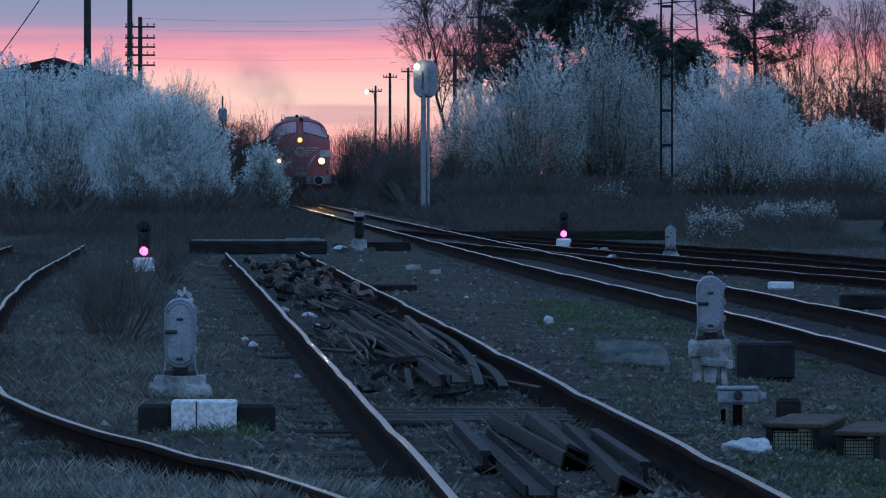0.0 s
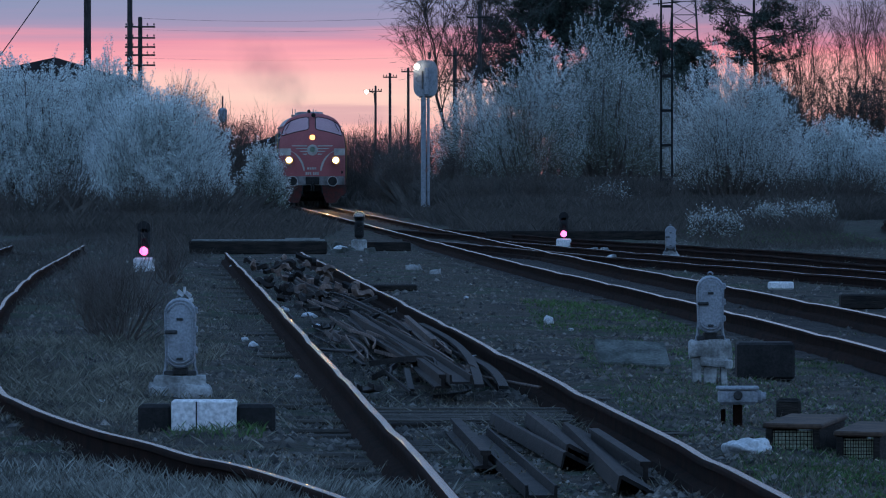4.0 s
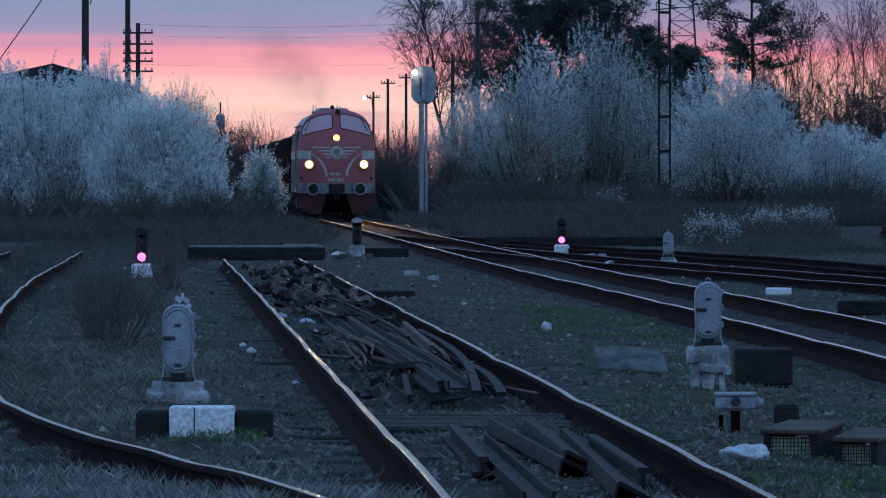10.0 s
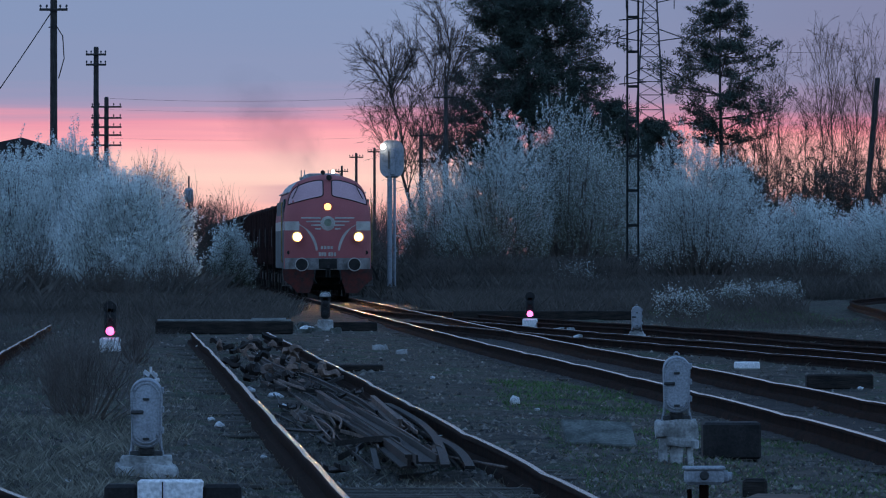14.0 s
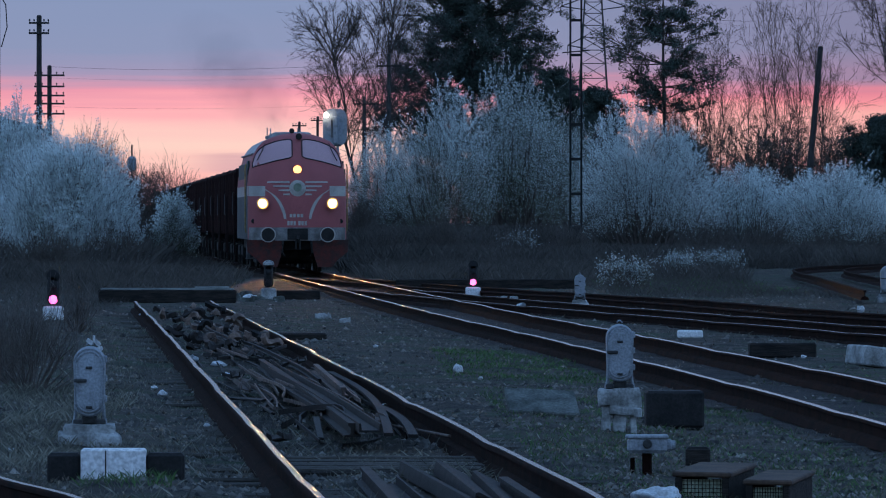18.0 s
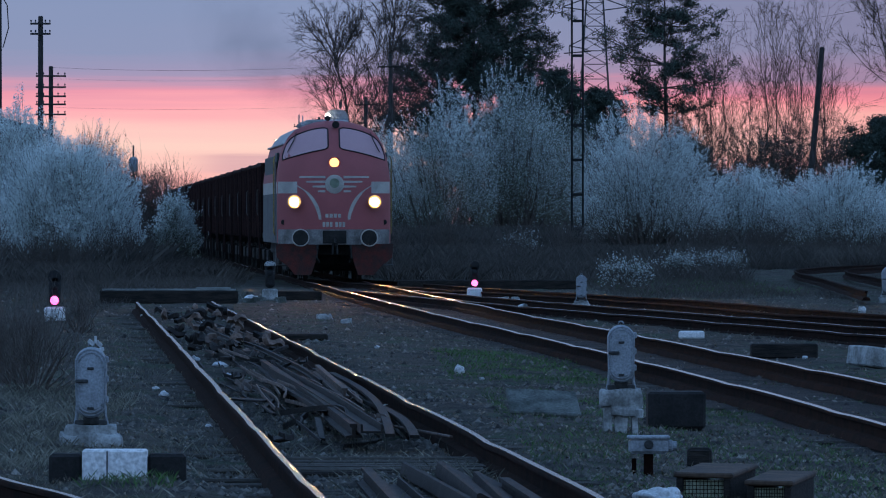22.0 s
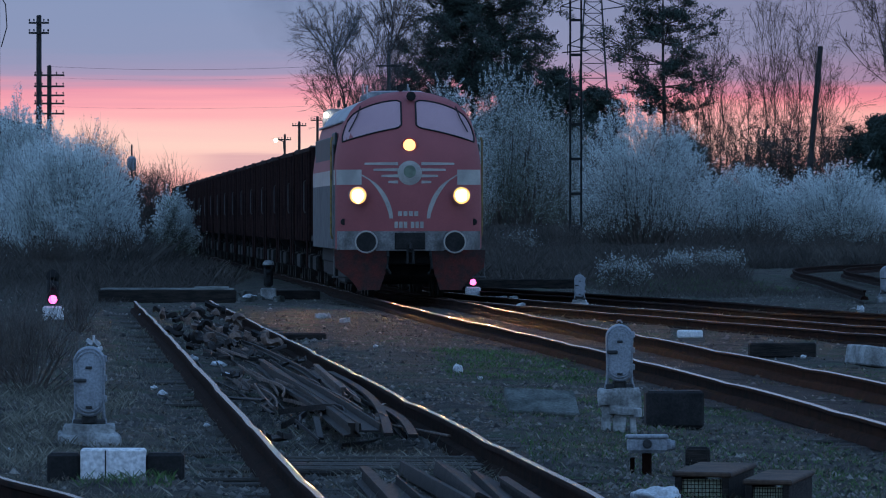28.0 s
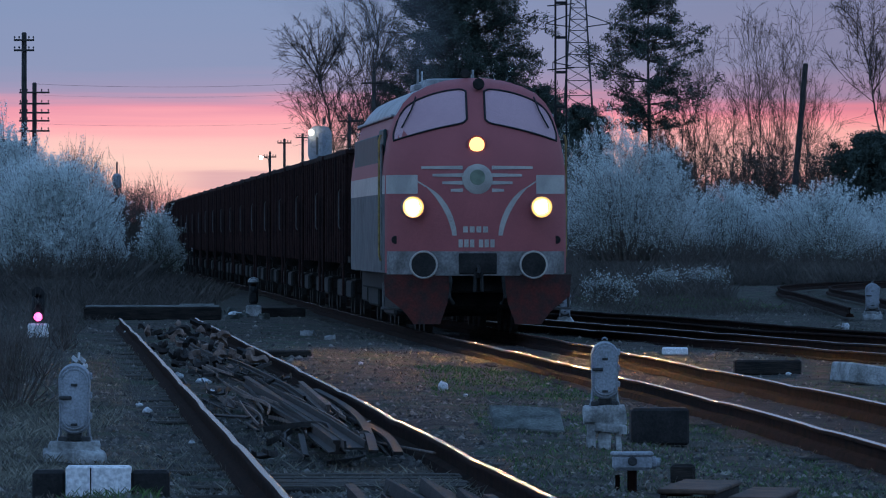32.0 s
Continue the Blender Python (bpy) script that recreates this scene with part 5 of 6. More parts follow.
def capsule_signal(name, x, y, w, hgt, base_w, base_h, label, mat=None, rz=0.0, legs=False, rag=False):
    """Dwarf signal seen from behind: rounded housing with hinges on a concrete foot."""
    t = thing(name, on_ground(x, y, -0.02, rz), label, "dwarf signal", "dwarf signals")
    mat = mat or M_cream
    r = w / 2
    if legs:
        part("foot", lump([((0, 0, base_h - 0.07), (base_w, base_w * 0.8, 0.14)), ((0.03, -0.02, base_h - 0.17), (base_w * 0.72, base_w * 0.7, 0.07))], M_stone, y), None, t, "grey concrete foot")
        for lx, lw in ((-0.105, 0.07), (0.0, 0.09), (0.105, 0.05)):
            part("leg", lump([((lx, -0.02, (base_h - 0.12) / 2), (lw, 0.16, base_h - 0.12))], M_stone, y + lx, 0.008), None, t, "pale concrete leg")
        part("insulator", Mb().lathe((0.14, -0.14, 0.14), (0, 0, 1), [(0, 0.03), (0.06, 0.035), (0.07, 0.02)], 10), M_stone, t)
    else:
        part("foot", lump([((0, 0, base_h / 2 - 0.03), (base_w, base_w * 0.8, base_h - 0.05)), ((0, 0, base_h - 0.04), (base_w * 0.84, base_w * 0.62, 0.08))], M_stone, y, 0.016, 4), None, t, "chipped grey concrete foot")
    part("bracket", Mb().box((-w * 0.36, 0, base_h + 0.015), (w * 0.3, 0.2, 0.04), 0.008).box((w * 0.36, 0, base_h + 0.015), (w * 0.3, 0.2, 0.04), 0.008).box((0, 0, base_h + 0.03), (w * 0.5, 0.12, 0.06), 0.01), M_steel_dark, t)
    z0 = base_h + 0.05
    for sx in (-1, 1):
        part("side_bracket", Mb().tube([(sx * w * 0.52, -0.03, base_h - 0.01), (sx * w * 0.45, -0.03, base_h + 0.06), (sx * w * 0.43, -0.03, base_h + 0.14)], 0.014, 6), mat, t)
    out = []
    for i in range(13):
        a = math.pi * i / 12
        out.append((r * math.cos(a), z0 + hgt - r + r * math.sin(a)))
    for i in range(13):
        a = math.pi + math.pi * i / 12
        out.append((r * math.cos(a) * (0.94 if i in (0, 12) else 0.94), z0 + r * 0.8 + r * 0.8 * math.sin(a)))
    n = len(out)
    cz = z0 + hgt / 2
    vs = []
    for sc, yy in ((0.86, -0.135), (0.97, -0.115), (1.0, -0.09), (1.0, 0.06), (0.96, 0.1)):
        vs += [(px * sc, yy, cz + (pz - cz) * sc) for px, pz in out]
    fs = [tuple(range(n))[::-1], tuple(4 * n + k for k in range(n))]
    for j in range(4):
        for k in range(n):
            k2 = (k + 1) % n
            fs.append((j * n + k, j * n + k2, (j + 1) * n + k2, (j + 1) * n + k))
    h = part("housing", Mb().add(vs, fs), mat, t, smooth=True)
    vs2 = []
    for sc, yy in ((0.74, -0.150), (0.78, -0.142), (0.8, -0.12)):
        vs2 += [(px * sc, yy, cz + (pz - cz) * sc * 1.06) for px, pz in out]
    fs2 = [tuple(range(n))[::-1]]
    for j in range(2):
        for k in range(n):
            k2 = (k + 1) % n
            fs2.append((j * n + k, j * n + k2, (j + 1) * n + k2, (j + 1) * n + k))
    d = part("door", Mb().add(vs2, fs2), mat, h, smooth=True)
    for sc, yy in ((0.93, -0.128), (0.80, -0.145)):
        ring = [(px * sc, yy, cz + (pz - cz) * sc * (1.0 if sc > 0.9 else 1.05)) for px, pz in out]
        part("cover_ridge", Mb().tube(ring + ring[:1], 0.007, 5, cap=False), mat, h, smooth=True)
    part("lifting_eye", Mb().tube([(0.02 * math.cos(a), 0.0, z0 + hgt + 0.008 + 0.02 * math.sin(a)) for a in [math.pi * q / 6 for q in range(7)]], 0.006, 5), mat, h)
    for zz in (0.26, 0.55, 0.82):
        part("hinge", Mb().box((r * 0.98, -0.07, z0 + hgt * zz), (0.03, 0.07, 0.05), 0.008), mat, h)
    part("latch", Mb().box((-r * 0.55, -0.16, z0 + hgt * 0.52), (r * 0.8, 0.03, 0.025), 0.006), M_steel_dark, d, "dark latch")
    for zz in (0.70, 0.14):
        part("latch", Mb().box((0.0, -0.155, z0 + hgt * zz), (r * 0.42, 0.02, 0.018), 0.004), M_steel_dark, d, "dark latch")
    if rag:
        mb = Mb()
        for k, (a, b, c) in enumerate(((0.0, 0.0, 0.03), (0.03, -0.02, 0.05), (0.055, 0.0, 0.02), (0.07, -0.02, -0.02))):
            mb.box((a, b, z0 + hgt + c), (0.03, 0.012, 0.05), 0.004, rz=k * 1.3, ry=0.9 * k - 0.9)
        part("rag", mb, M_plastic, t, "torn pale plastic rag")
    return t


def lit_dwarf(name, x, y, label, hgt=0.5, lit=True):
    t = thing(name, on_ground(x, y, -0.02), label, "dwarf signal", "dwarf signals")
    part("foot", Mb().box((0, 0, 0.13), (0.34, 0.3, 0.26), 0.03), M_whitewash if lit else M_stone, t, "whitewashed concrete foot")
    h = part("housing", Mb().box((0, 0, 0.28 + hgt / 2), (0.2, 0.16, hgt), 0.05).lathe((0, 0.08, 0.28 + hgt - 0.03), (0, -1, 0), [(0, 0.11), (0.16, 0.11)], 16), M_blackpaint, t, "black signal head", smooth=True)
    for i, zz in enumerate((0.37, 0.60)):
        v = part("hood", Mb().tube([(0.075 * math.cos(a), -0.16, zz + 0.075 * math.sin(a)) for a in [math.pi * q / 8 for q in range(9)]], 0.008, 5), M_blackpaint, h)
        part("lens", Mb().lathe((0, -0.075, zz), (0, -1, 0), [(0, 0.075), (0.03, 0.07), (0.045, 0.03), (0.05, 0)], 20), M_magenta if (lit and i == 0) else M_blackpaint, h, "glowing magenta lens" if (lit and i == 0) else "dark lens", smooth=True)
    if not lit:
        part("cap", Mb().lathe((0, 0, 0.28 + hgt - 0.02), (0, 0, 1), [(0, 0.125), (0.05, 0.12), (0.09, 0.08), (0.11, 0.0)], 16), M_stone, h, "pale rounded cap", smooth=True)
    return t


def box_thing(name, x, y, size, mat, label, category, rz=0.0, up=0.0, b=0.02, group="", ry=0.0):
    ob = new(name, Mb().box((0, 0, size[2] / 2), size, b).mesh(name, mat))
    ob.matrix_basis = pose(x, y, ground_level(x, y) + up, 0, ry, rz)
    return tagged(ob, label, category, group)


lit_dwarf("dwarf_signal", -4.89, 138.7, "black dwarf signal showing a magenta light")
lit_dwarf("dwarf_signal", 2.72, 191, "black dwarf signal showing a magenta light")
lit_dwarf("dwarf_signal", -1.82, 184, "unlit black dwarf signal seen from behind", lit=False)
capsule_signal("dwarf_signal", -1.815, 58.6, 0.22, 0.49, 0.42, 0.175, "grey rounded dwarf signal housing on a concrete foot", rag=True)
capsule_signal("dwarf_signal", 2.08, 66.0, 0.213, 0.45, 0.33, 0.36, "grey rounded dwarf signal housing on a tall concrete foot", legs=True)
capsule_signal("dwarf_signal", 4.52, 168.5, 0.21, 0.46, 0.34, 0.18, "small grey dwarf signal housing beside the yard track")
capsule_signal("dwarf_signal", 11.3, 179, 0.3, 0.55, 0.42, 0.2, "small grey dwarf signal housing by the outer curve")

# fouling point marker, white in the middle with black ends
fp = thing("fouling_marker", on_ground(-1.43, 50.8, -0.03), "black and white concrete fouling point marker", "track marker")
part("white_block", Mb().box((0, 0, 0.11), (0.39, 0.24, 0.22), 0.012), M_whitewash, fp, "whitewashed middle block")
part("black_end", Mb().box((-0.295, 0.02, 0.10), (0.2, 0.22, 0.19), 0.02), M_bitumen, fp)
part("black_end", Mb().box((0.31, 0.02, 0.10), (0.23, 0.22, 0.19), 0.02), M_bitumen, fp)
part("crack", Mb().box((-0.045, -0.119, 0.11), (0.008, 0.006, 0.2), 0.001), M_bitumen, fp, "dark vertical joint")

box_thing("cable_cabinet", 2.62, 69.0, (0.47, 0.5, 0.30), M_bitumen, "low black trackside cabinet", "cabinet")
jb = thing("junction_box", on_ground(1.87, 53.8, -0.02), "small grey junction box on an iron post", "junction box")
part("post", Mb().box((0, 0, 0.1), (0.06, 0.06, 0.2), 0.01).box((-0.09, 0.05, 0.06), (0.03, 0.03, 0.12), 0.005), M_rust, jb, "rusty post")
part("case", Mb().box((0, 0, 0.20), (0.25, 0.16, 0.10), 0.02).box((0, 0, 0.255), (0.27, 0.18, 0.025), 0.01), M_cream, jb, "grey cast case")
part("gland", Mb().lathe((0.12, 0, 0.2), (1, 0, 0), [(0, 0.04), (0.03, 0.04), (0.035, 0.03), (0.06, 0.03)], 12), M_cream, jb)
part("lock", Mb().lathe((0, -0.085, 0.21), (0, -1, 0), [(0, 0.03), (0.015, 0.025)], 12), M_steel_dark, jb)
box_thing("wooden_stub", 2.27, 55.7, (0.16, 0.16, 0.15), M_timber, "short dark wooden post stub", "post")


def cable_trough(x, y, w, ln, h, rz):
    t = thing("cable_trough", on_ground(x, y, -0.01, rz), "dark cable trough box with a wire mesh front", "cable trough", "cable troughs")
    for sx in (-1, 1):
        part("side_plate", Mb().box((sx * (w / 2 - 0.02), 0, h / 2), (0.04, ln, h), 0.006), M_timber, t)
    part("lid", Mb().box((0, 0, h + 0.012), (w + 0.03, ln + 0.03, 0.03), 0.008, ry=0.02), M_lid, t, "dark sheet lid")
    part("backing", Mb().box((0, -ln / 2 + 0.048, h / 2), (w - 0.08, 0.02, h - 0.03), 0.004), M_pale_backing, t, "pale greenish board behind the mesh")
    for k in range(11):
        part("mesh_wire", Mb().box((-w / 2 + 0.05 + k * (w - 0.10) / 10, -ln / 2 + 0.03, h / 2), (0.004, 0.004, h - 0.03), 0.0008), M_rust, t)
    for k in range(6):
        part("mesh_wire", Mb().box((0, -ln / 2 + 0.022, 0.025 + k * (h - 0.05) / 5), (w - 0.08, 0.004, 0.004), 0.0008), M_rust, t)


cable_trough(2.11, 49.3, 0.31, 1.9, 0.16, -7)
cable_trough(2.47, 49.0, 0.25, 1.9, 0.15, -7)
box_thing("timber_block", 5.48, 108, (0.85, 0.3, 0.19), M_timber, "dark low timber block beside the main track", "timber", 2)
slab = new("stone_slab", Mb().box((0, 0, 0), (0.6, 0.55, 0.05), 0.012).mesh("stone_slab", M_slab))
slab.matrix_basis = pose(1.6, 71.6, ground_level(1.6, 71.6) + 0.09, 20, 3, 5)
tagged(slab, "tilted grey concrete slab lying in the weeds", "slab")
box_thing("white_marker", 5.02, 126.0, (0.36, 0.3, 0.115), M_whitewash, "whitewashed concrete marker block", "track marker", 4)
box_thing("concrete_block", 6.22, 101.0, (0.5, 0.9, 0.24), M_stone, "grey broken concrete block by the track", "block", 12, ry=8)
box_thing("stacked_sleeper", -3.75, 172, (2.8, 0.3, 0.26), M_timber, "dark sleeper laid across the end of the siding", "sleeper", 0)
box_thing("stacked_sleeper", -1.2, 184.5, (1.0, 0.3, 0.2), M_timber, "short dark sleeper end on ballast", "sleeper", 2)
box_thing("stacked_sleeper", 3.4, 216, (4.6, 0.3, 0.24), M_timber, "long dark switch timber on the ballast", "sleeper", 0)
box_thing("stacked_sleeper", -0.73, 116, (0.6, 1.2, 0.09), M_timber, "broken dark sleeper piece", "sleeper", 8)

# scrap between the rails of the siding
SIDE_RAIL = [(-0.055, 0.0), (0.055, 0.0), (0.055, 0.012), (0.014, 0.02), (0.014, 0.065), (0.028, 0.075), (0.028, 0.095), (-0.028, 0.095), (-0.028, 0.075), (-0.012, 0.065), (-0.012, 0.02), (-0.055, 0.012)]
ANGLE = [(-0.15, 0.004), (-0.142, -0.012), (0.02, 0.07), (0.035, 0.005), (0.045, 0.008), (0.03, 0.085), (0.012, 0.09)]
CHANNEL = [(-0.075, 0.01), (-0.075, 0.07), (-0.062, 0.07), (-0.058, 0.024), (0.058, 0.024), (0.062, 0.07), (0.075, 0.07), (0.075, 0.01)]
EDGE = [(-0.012, 0.0), (0.012, 0.0), (0.012, 0.06), (-0.012, 0.06)]
FLAT = [(-0.032, 0.0), (0.032, 0.0), (0.032, 0.022), (-0.032, 0.022)]


def scrap(profile, x0, y0, x1, y1, label, up=0.0, bow=0.0, tilt=0.0, name="scrap_rail", mat=None, lift=0.0):
    """A length of old iron lying along the siding."""
    n = 14
    mx, my = (x0 + x1) / 2, (y0 + y1) / 2
    gz = ground_level(mx, my) + up
    pts = []
    for i in range(n + 1):
        u = i / n
        pts.append((x0 + (x1 - x0) * u + bow * math.sin(math.pi * u) - mx, y0 + (y1 - y0) * u - my, ground_level(x0 + (x1 - x0) * u, y0 + (y1 - y0) * u) - ground_level(mx, my) + tilt * (u - 0.5) + lift * math.sin(u * 9)))
    ob = new(name, Mb().sweep(profile, pts).mesh(name, mat or M_scrap))
    ob.matrix_basis = pose(mx, my, gz)
    return tagged(ob, label, "scrap iron", "scrap in the siding")


scrap(SIDE_RAIL, 0.07, 49.6, 0.22, 43.6, "cut length of rusty rail lying in the siding", 0.02)
scrap(CHANNEL, 0.19, 48.9, 0.46, 39.6, "rusty steel channel lying in the siding", 0.01)
scrap(ANGLE, 0.32, 51.0, 0.65, 43.6, "rusty folded plate lying ridge up", 0.02)
scrap(ANGLE, 0.53, 50.8, 0.68, 44.6, "rusty folded plate lying ridge up", 0.03)
scrap(ANGLE, 0.73, 49.4, 0.87, 40.4, "rusty folded plate lying ridge up", 0.01)
scrap(SIDE_RAIL, 0.85, 47.9, 1.01, 42.2, "cut length of rusty rail lying in the siding", 0.01)
rngs = random.Random(8)
for i in range(30):
    c = rngs.uniform(-0.5, 0.46)
    ya = rngs.uniform(56.5, 112)
    yb = min(138, ya + rngs.uniform(8, 30))
    k = rngs.uniform(0.3, 0.62)
    prof = [(a * k, b * k) for a, b in rngs.choice([SIDE_RAIL, FLAT, EDGE, EDGE, FLAT, CHANNEL])]
    scrap(prof, curve_at(SIDING, ya) + c, ya, curve_at(SIDING, yb) + c * rngs.uniform(0.6, 1.1) + rngs.uniform(-.12, .12), yb, "long rusty strip of scrap iron in the siding", rngs.uniform(0.0, 0.14) * (1 - abs(c)), rngs.uniform(-0.12, 0.12), rngs.uniform(-.06, .06), lift=rngs.uniform(0, .02))
scrap([(a * 0.8, b * 0.8) for a, b in SIDE_RAIL], -0.35, 80.6, -0.075, 70.2, "short rusty rail end lying on the heap", 0.13, 0, -0.03, mat=M_lit_rust)
# short plates, brackets and offcuts thrown in between
for i in range(32):
    y = rngs.uniform(58, 104)
    x = curve_at(SIDING, y) + rngs.uniform(-0.52, 0.5)
    ln, wd = rngs.uniform(0.4, 1.8), rngs.uniform(0.02, 0.05)
    kind = i % 3
    mb = Mb()
    if kind == 0:
        mb.box((0, 0, 0), (wd, ln * 2.2, 0.018), 0.004)
    elif kind == 1:
        mb.sweep([(a * 0.6, b * 0.7) for a, b in CHANNEL], [(0.05 * math.sin(k * 0.6 + i), -ln + ln * 2 * k / 8, 0.02 * math.sin(k * 0.9)) for k in range(9)])
    else:
        mb.sweep([(-0.008, -0.02), (0.008, -0.02), (0.008, 0.02), (-0.008, 0.02)], [(ln * 0.22 * math.sin(k * 0.3), -ln * 1.3 + ln * 2.6 * k / 9, 0.05 * math.sin(k * 0.35)) for k in range(10)])
    ob = new("iron_offcut", mb.mesh("iron_offcut", M_lit_rust if i % 7 == 0 else M_scrap))
    ob.matrix_basis = pose(x, y, ground_level(x, y) + rngs.uniform(0.03, 0.11), rngs.uniform(-1.5, 1.5), rngs.uniform(-16, 16), rngs.uniform(-2, 9))
    tagged(ob, "rusty iron offcut on the scrap heap", "scrap iron", "scrap in the siding")
# thin pale bands springing out of the heap, painted as its lit edges
for i in range(16):
    ya = rngs.uniform(60, 98)
    c = rngs.uniform(-0.4, 0.5)
    xa = curve_at(SIDING, ya) + c
    yb = ya + rngs.uniform(5, 13)
    scrap([(-0.006, 0.0), (0.006, 0.0), (0.006, 0.028), (-0.006, 0.028)], xa, ya, curve_at(SIDING, yb) + c + rngs.uniform(-0.15, 0.05), yb, "thin pale iron band painted as a lit edge of the scrap heap", rngs.uniform(0.05, 0.13), rngs.uniform(-0.02, 0.12), rngs.uniform(-0.05, 0.03), name="iron_band", mat=M_lit_rust)
# bent strips at the near end
scrap(FLAT, 0.24, 56.2, -0.22, 84.0, "bent iron strip in the siding", 0.10, 0.14, -0.06)
scrap(FLAT, 0.40, 55.8, 0.12, 70.0, "bent iron strip in the siding", 0.10, 0.08, -0.06)
scrap(CHANNEL, 0.12, 56.4, -0.75, 82.0, "long rusty channel in the siding", 0.12, 0.03, -0.04)
scrap(SIDE_RAIL, 0.0, 57.2, -0.95, 88.0, "long rusty rail piece in the siding", 0.08, 0.02, -0.04)
# curved worn brake blocks and hooks heaped at the far end
for i in range(44):
    y = rngs.uniform(96, 140)
    x = curve_at(SIDING, y) + rngs.uniform(-0.55, 0.5)
    r = rngs.uniform(0.07, 0.16)
    a0, a1 = rngs.uniform(0, 3), rngs.uniform(1.2, 2.6)
    pts = [(r * math.cos(a0 + a1 * k / 7), r * 1.7 * math.sin(a0 + a1 * k / 7), 0.03 * math.sin(k)) for k in range(8)]
    # every other block takes the paler rust in place of lamp light
    ob = new("brake_block", Mb().sweep([(-0.035, -0.03), (0.035, -0.03), (0.03, 0.035), (-0.03, 0.035)], pts).mesh("brake_block", M_lit_rust if i % 2 == 0 else M_scrap))
    ob.matrix_basis = pose(x, y, ground_level(x, y) + rngs.uniform(0.05, 0.22), rngs.uniform(-35, 35), rngs.uniform(-40, 40), rngs.uniform(0, 360))
    tagged(ob, "curved rusty piece of worn brake gear", "scrap iron", "scrap in the siding")
# board crossing between the rails
for y0, y1, up in ((51.7, 54.9, 0.03), (46.6, 50.3, -0.01)):
    deck = thing("board_crossing", pose(curve_at(SIDING, (y0 + y1) / 2), (y0 + y1) / 2, siding_level(y0) - 0.16 + up), "weathered boards laid across the siding", "boards")
    part("end_timber", Mb().box((0, -(y1 - y0) / 2 - 0.05, -0.07), (1.28, 0.12, 0.14), 0.012), M_timber, deck, "dark tarred edge timber")
    nb = int((y1 - y0) / 0.26)
    for i in range(nb):
        part("plank", Mb().box((rngs.uniform(-.03, .03), -(y1 - y0) / 2 + 0.13 + i * 0.26, rngs.uniform(-.012, .012) - 0.02), (1.26 + rngs.uniform(-.1, .04), 0.235, 0.06), 0.008, rz=rngs.uniform(-.02, .02)), M_sleeper, deck)
# small pale litter
LITTER = [(-2.3, 128, .18, .12), (-1.9, 118, .16, .1), (-1.28, 86, .1, .06), (-1.45, 92, .22, .08), (-0.8, 88, .1, .08), (-1.7, 76, .1, .07), (-1.85, 79, .08, .06), (0.28, 71, .1, .05),
          (1.14, 91.5, .12, .14), (1.33, 88, .06, .04), (0.3, 110, .08, .05), (-2.9, 176, .3, .14), (-2.2, 182, .34, .16), (3.4, 170, .22, .12), (-3.6, 145, .12, .08), (6.3, 150, .14, .08),
          (9.6, 160, .18, .2), (8.8, 152, .14, .1), (2.7, 84, .06, .05), (5.2, 108, .1, .07), (5.7, 107, .08, .06)]
LITTER += [(curve_at(SIDING, 96) - 0.55, 96, .12, .1), (-1.1, 64, .05, .04), (-2.3, 57, .05, .04), (2.9, 76, .05, .05)]
for x, y, w, h in LITTER:
    w, h = w * 0.8, h * 0.8
    mb = Mb()
    bmz = bmesh.new()
    bmesh.ops.create_icosphere(bmz, subdivisions=2, radius=0.5)
    for v in bmz.verts:
        v.co = Vector((v.co.x * w * (1 + 0.9 * noise.noise(v.co * 3 + Vector((x, y, 0)))), v.co.y * w * 1.3, (v.co.z + 0.3) * h * (1 + 0.6 * noise.noise(v.co * 4 + Vector((y, x, 0))))))
    me = bpy.data.meshes.new("litter")
    bmz.to_mesh(me)
    bmz.free()
    me.materials.append(M_plastic)
    ob = new("litter", me)
    ob.matrix_basis = on_ground(x, y, 0.01, rngs.uniform(0, 180))
    tagged(ob, "crumpled pale scrap of litter on the ballast", "litter", "litter")
# a white plastic bag, slumped
bmz = bmesh.new()
bmesh.ops.create_icosphere(bmz, subdivisions=4, radius=0.5)
for v in bmz.verts:
    k = 1 + 0.30 * noise.noise(v.co * 3.2) + 0.05 * noise.noise(v.co * 9)
    v.co = Vector((v.co.x * 0.29 * k, v.co.y * 0.3 * k, max(-0.02, (v.co.z + 0.30) * 0.115 * k)))
me = bpy.data.meshes.new("plastic_bag")
bmz.to_mesh(me)
bmz.free()
me.materials.append(M_plastic)
me.polygons.foreach_set("use_smooth", [True] * len(me.polygons))
ob = new("plastic_bag", me)
ob.matrix_basis = on_ground(1.71, 47.2, 0.0, 5)
tagged(ob, "slumped white plastic bag on the ground", "plastic bag")

